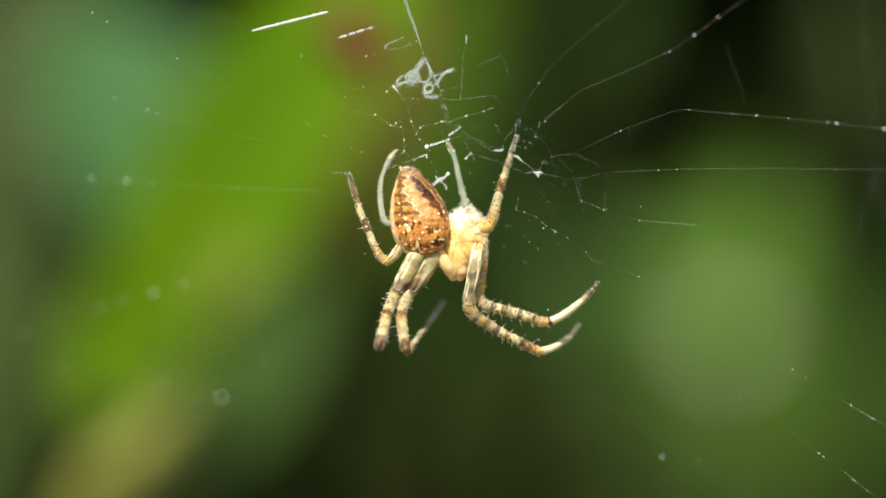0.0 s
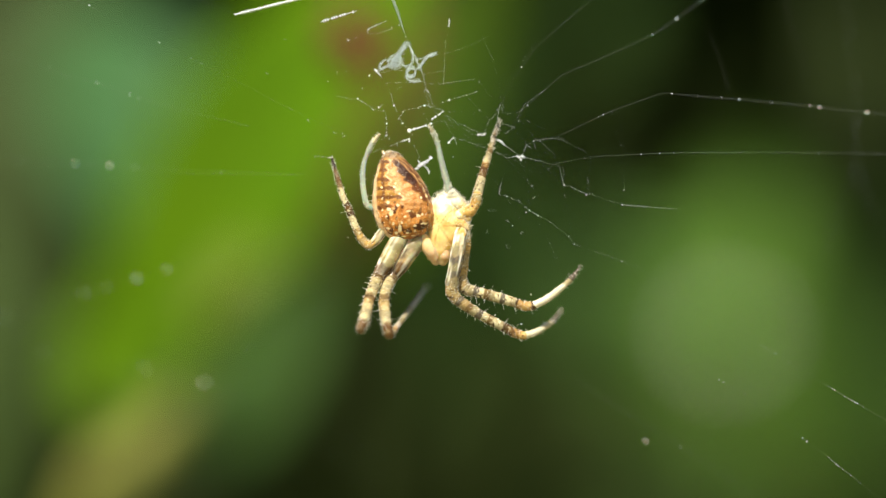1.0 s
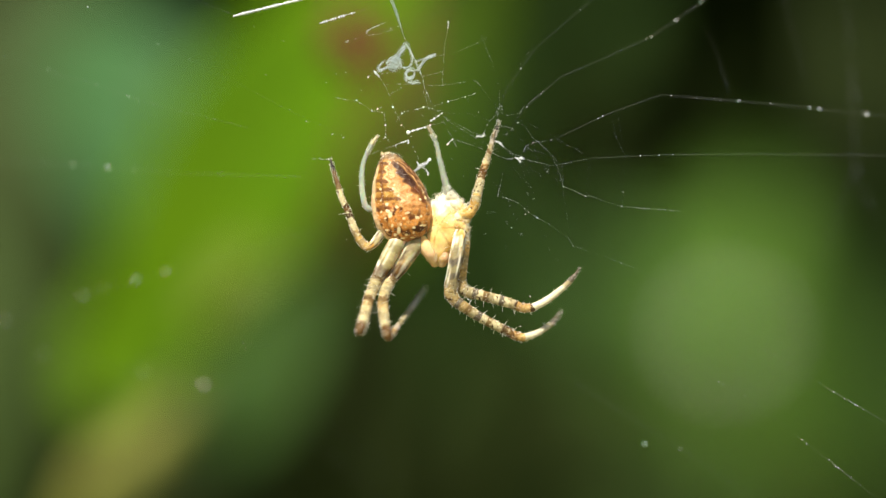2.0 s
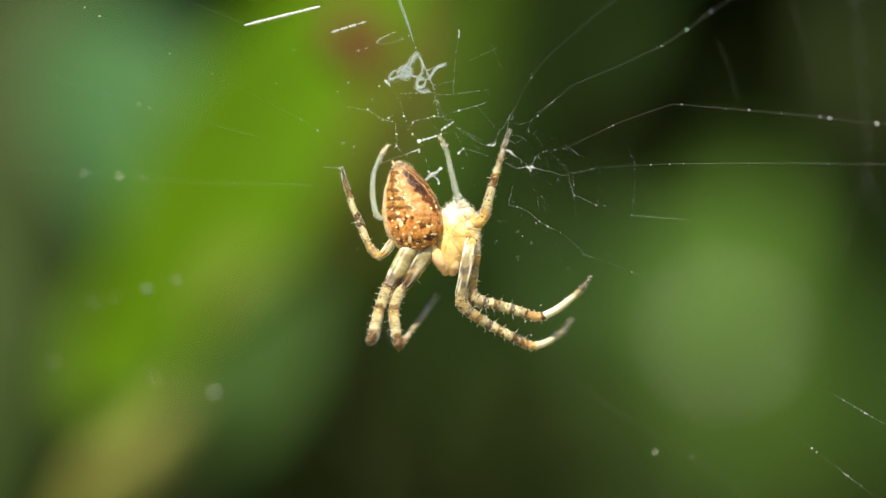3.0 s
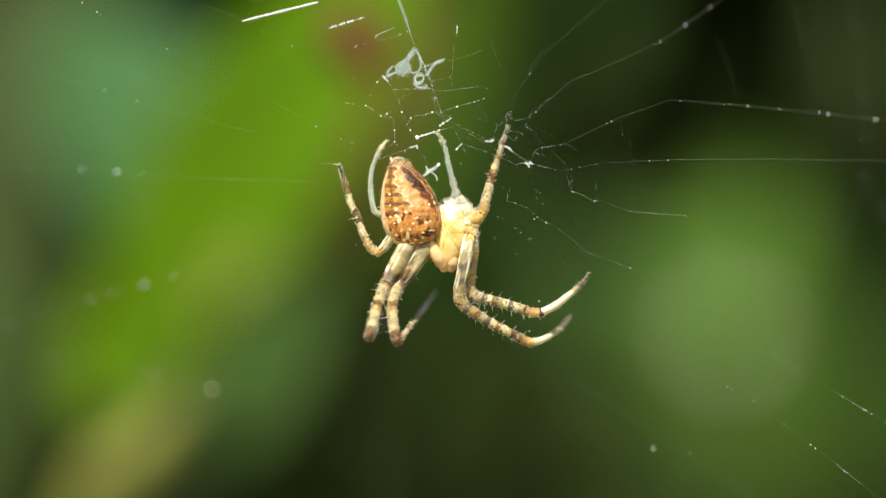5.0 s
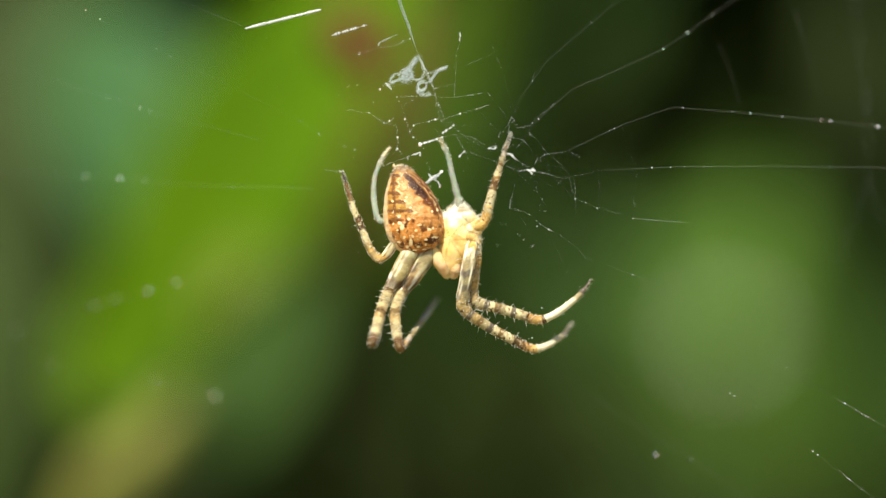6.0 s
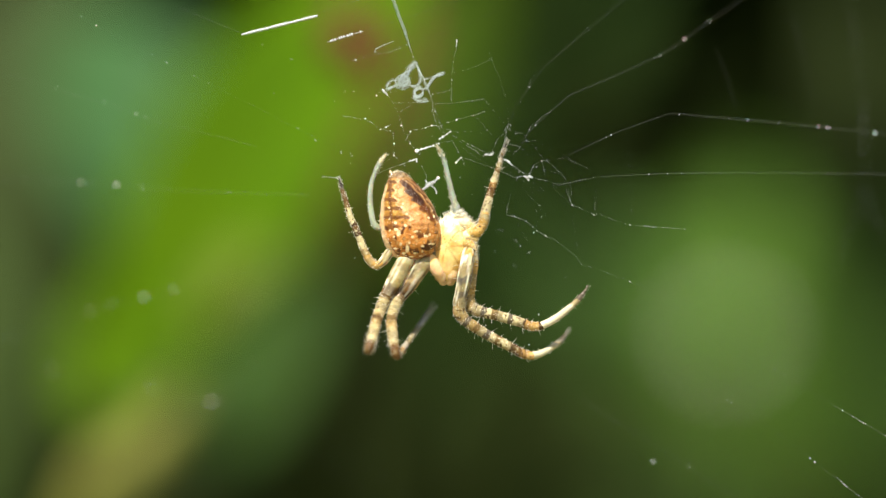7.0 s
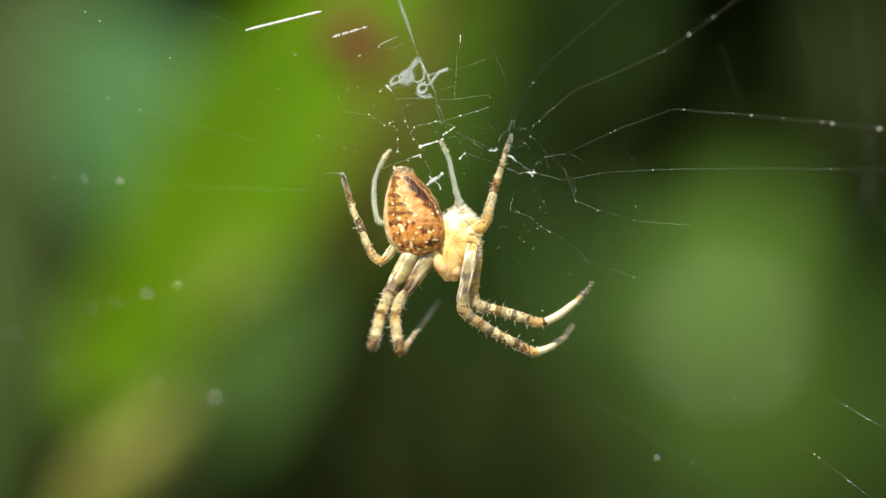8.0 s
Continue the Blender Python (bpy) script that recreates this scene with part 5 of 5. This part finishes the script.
# ---- the shaded thicket: leaves too many to count, and the ground ----
def foliage(name, clumps, size, seed, mat, parent=None):
    """Loose masses of small leaves: clumps are (middle, radii, how many leaves), in metres."""
    rnd = random.Random(seed)
    verts, faces = [], []
    for mid, radii, n in clumps:
        for _ in range(n):
            d = Vector((rnd.gauss(0, 1), rnd.gauss(0, 1), rnd.gauss(0, 1))).normalized() * rnd.random() ** 0.4 * rnd.uniform(0.75, 1.1)
            c = Vector(mid) + Vector((d.x * radii[0], d.y * radii[1], d.z * radii[2]))
            c.z = max(c.z, 0.02)
            a = (d + Vector((rnd.gauss(0, 1), rnd.gauss(0, 1), rnd.gauss(0, 0.6)))).normalized()
            s = a.cross(Vector((rnd.gauss(0, 0.5), rnd.gauss(0, 0.5), 1))).normalized()
            u = s.cross(a)
            le = size * rnd.uniform(0.6, 1.4)
            i = len(verts)
            for t, w, h in ((0, 0.02, 0), (0.3, 0.26, 0.05), (0.65, 0.22, 0.04), (1, 0.01, -0.06)):
                for k in (-1, 0, 1):
                    verts.append(tuple(c + a * le * t + s * le * w * k + u * le * (h + 0.06 * abs(k) * w * 4)))
            for r in range(3):
                for k in range(2):
                    j = i + r * 3 + k
                    faces.append((j, j + 1, j + 4, j + 3))
    me = bpy.data.meshes.new(name)
    me.from_pydata(verts, [], faces)
    me.materials.append(mat)
    ob = new(name, me)
    ob.parent = parent
    return tagged(ob, kind="stuff")


rnd = random.Random(21)
for k, x in enumerate((-0.95, -0.55, -0.18, 0.18, 0.55, 0.95)):
    bush = tagged(new("bush"), "dense dark green bush in deep shade", "bush", "bushes of the thicket")
    bush.location = (x, 1.55, 0)
    masses = [((rnd.uniform(-0.08, 0.08), rnd.uniform(-0.15, 0.15), z), (0.34, 0.28, 0.30), 900) for z in (0.25, 0.62, 0.95)]
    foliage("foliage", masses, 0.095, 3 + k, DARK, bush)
    for _ in range(5):
        a = rnd.uniform(0, 6.28)
        tip = Vector((math.cos(a) * 220, math.sin(a) * 180, rnd.uniform(650, 1050)))
        stalk(bush, [(0, 0, -20), tip * 0.35 + Vector((0, 0, 60)), tip * 0.7, tip], [14, 11, 7, 3], STEM, "branch")

# unseen tree, added only to keep the sun off the thicket
tree = tagged(new("tree"), "unseen tree added to shade the undergrowth behind the web", "tree")
pts, rad = glide([(-1250, 1750, -30), (-1200, 1720, 500), (-1050, 1650, 1000), (-950, 1600, 1500)], [70, 55, 45, 30], 8)
part("trunk", tube(bmesh.new(), pts, rad, 16), STEM, tree, "grey-green bark")
for points in ([(-1060, 1650, 980), (-600, 1500, 1180), (0, 1350, 1200), (500, 1300, 1150)], [(-1000, 1620, 1250), (-500, 1750, 1420), (200, 1750, 1450)],
               [(-1120, 1680, 800), (-700, 1350, 1050), (-200, 1150, 1120)]):
    pts, rad = glide(points, [26, 20, 14, 6][:len(points)], 8)
    part("limb", tube(bmesh.new(), pts, rad, 12), STEM, tree)
shade_crown = [((x + rnd.uniform(-0.1, 0.1), y, 1.22 + rnd.uniform(-0.04, 0.12)), (0.32, 0.26, 0.16), 520) for x in (-1.1, -0.7, -0.3, 0.1, 0.5, 0.9) for y in (1.06, 1.35, 1.65, 1.95)]
foliage("shade_crown", shade_crown, 0.11, 4, DARK, tree)

# backing added so no bright sky shows between the bushes' leaves
bm = bmesh.new()
bmesh.ops.create_grid(bm, x_segments=90, y_segments=40, size=1)
for v in bm.verts:
    x, y = v.co.x * 3.2, v.co.y * 0.9
    h = 2.3 * max(0, 1 - (x / 3.2) ** 2) * max(0, 1 - (y / 0.9) ** 2)
    v.co = Vector((x, 2.75 + y, h - 0.03))
    v.co += Vector((0, 1, 0.6)) * (0.12 * noise.noise(v.co * 2.5) + 0.05 * noise.noise(v.co * 8)) * min(1, h)
tagged(part("bank", bm, SOIL, None), "shaded earth bank added to block bright sky behind the undergrowth", "bank", kind="structure")

bm = bmesh.new()
bmesh.ops.create_grid(bm, x_segments=80, y_segments=80, size=400)
for v in bm.verts:
    v.co.x = 40 * math.copysign((abs(v.co.x) / 400) ** 4, v.co.x) * 10
    v.co.y = 40 * math.copysign((abs(v.co.y) / 400) ** 4, v.co.y) * 10
    if abs(v.co.x) < 6 and abs(v.co.y) < 6:
        v.co.z = 0.02 * noise.noise(v.co * 3) - 0.005
ground = part("ground", bm, SAND, None)
tagged(ground, "dry soil and short dull grass under the plants", "ground", kind="structure")


def motions():
    """Wind sways the web and the spider with it: offsets in mm."""
    def at(x, y, z):
        return Matrix.Translation(BASE + Vector((x, y, z)) * MM)
    rows = [
        (0.0, at(0.258, 0.973, 0.055)),
        (0.1, at(0.115, 0.846, 0.445)),
        (0.2, at(-0.039, 0.719, 0.293)),
        (0.3, at(0.192, 0.592, 0.034)),
        (0.4, at(0.157, 0.465, 0.098)),
        (0.5, at(0.258, 0.339, 0.038)),
        (0.6, at(-0.106, 0.390, 0.208)),
        (0.7, at(-0.673, 0.441, 0.620)),
        (0.8, at(-0.883, 0.493, 1.282)),
        (0.9, at(-1.180, 0.544, 1.156)),
        (1.0, at(-1.280, 0.596, 1.454)),
        (1.1, at(-1.210, 0.558, 1.665)),
        (1.2, at(-0.897, 0.520, 1.208)),
        (2.3, at(-1.473, 0.104, 1.422)),
        (2.4, at(-1.078, 0.066, 1.629)),
        (2.5, at(-0.477, 0.028, 0.701)),
        (2.6, at(-0.135, 0.166, 0.464)),
        (2.7, at(-0.197, 0.303, 0.475)),
        (2.8, at(-0.057, 0.441, 0.377)),
        (2.9, at(-0.132, 0.579, 0.156)),
        (3.0, at(-0.407, 0.717, 0.516)),
        (3.1, at(-0.771, 0.573, 0.872)),
        (3.2, at(-0.930, 0.430, 1.096)),
        (3.3, at(-1.223, 0.287, 1.019)),
        (3.4, at(-0.426, 0.143, 0.938)),
        (3.5, at(0.000, -0.000, -0.000)),
        (3.6, at(-0.246, 0.166, -0.158)),
        (3.7, at(-0.017, 0.332, 0.355)),
        (3.8, at(-0.473, 0.498, 0.201)),
        (3.9, at(-1.516, 0.665, 0.546)),
        (4.0, at(-2.106, 0.831, 2.136)),
        (4.1, at(-1.571, 0.692, 1.742)),
        (4.2, at(-1.163, 0.553, 0.678)),
        (4.3, at(-0.635, 0.414, 0.864)),
        (4.4, at(-0.247, 0.275, 0.743)),
        (4.5, at(-0.558, 0.136, 0.022)),
        (4.6, at(-0.222, 0.170, 0.617)),
        (4.7, at(-0.589, 0.204, 0.863)),
        (5.8, at(-0.505, 0.576, 0.293)),
        (5.9, at(-0.566, 0.610, -0.133)),
        (6.0, at(-0.317, 0.644, 0.238)),
        (6.1, at(-0.430, 0.594, 0.230)),
        (6.2, at(-0.456, 0.543, 0.115)),
        (6.3, at(-0.303, 0.492, 0.279)),
        (6.4, at(-0.735, 0.441, 0.280)),
        (6.5, at(-0.622, 0.391, 0.435)),
        (6.6, at(-0.430, 0.367, 0.230)),
        (6.7, at(-0.704, 0.343, -0.185)),
        (6.8, at(-0.251, 0.319, 0.059)),
        (6.9, at(-0.080, 0.295, -0.170)),
        (7.0, at(-0.618, 0.271, -0.339)),
        (7.1, at(-0.430, 0.263, 0.280)),
        (7.2, at(-0.359, 0.254, 0.322)),
        (7.3, at(-0.203, 0.245, -0.442)),
        (7.4, at(0.175, 0.237, -0.170)),
        (7.5, at(-0.178, 0.229, -0.467)),
        (7.6, at(-0.030, 0.205, -0.325)),
        (7.7, at(0.157, 0.180, -0.274)),
        (7.8, at(-0.090, 0.155, -0.553)),
        (7.9, at(-0.180, 0.130, -0.120)),
        (8.0, at(-0.280, 0.106, 0.028)),
    ]
    walk(spider, rows)
    walk(web, rows)


motions()
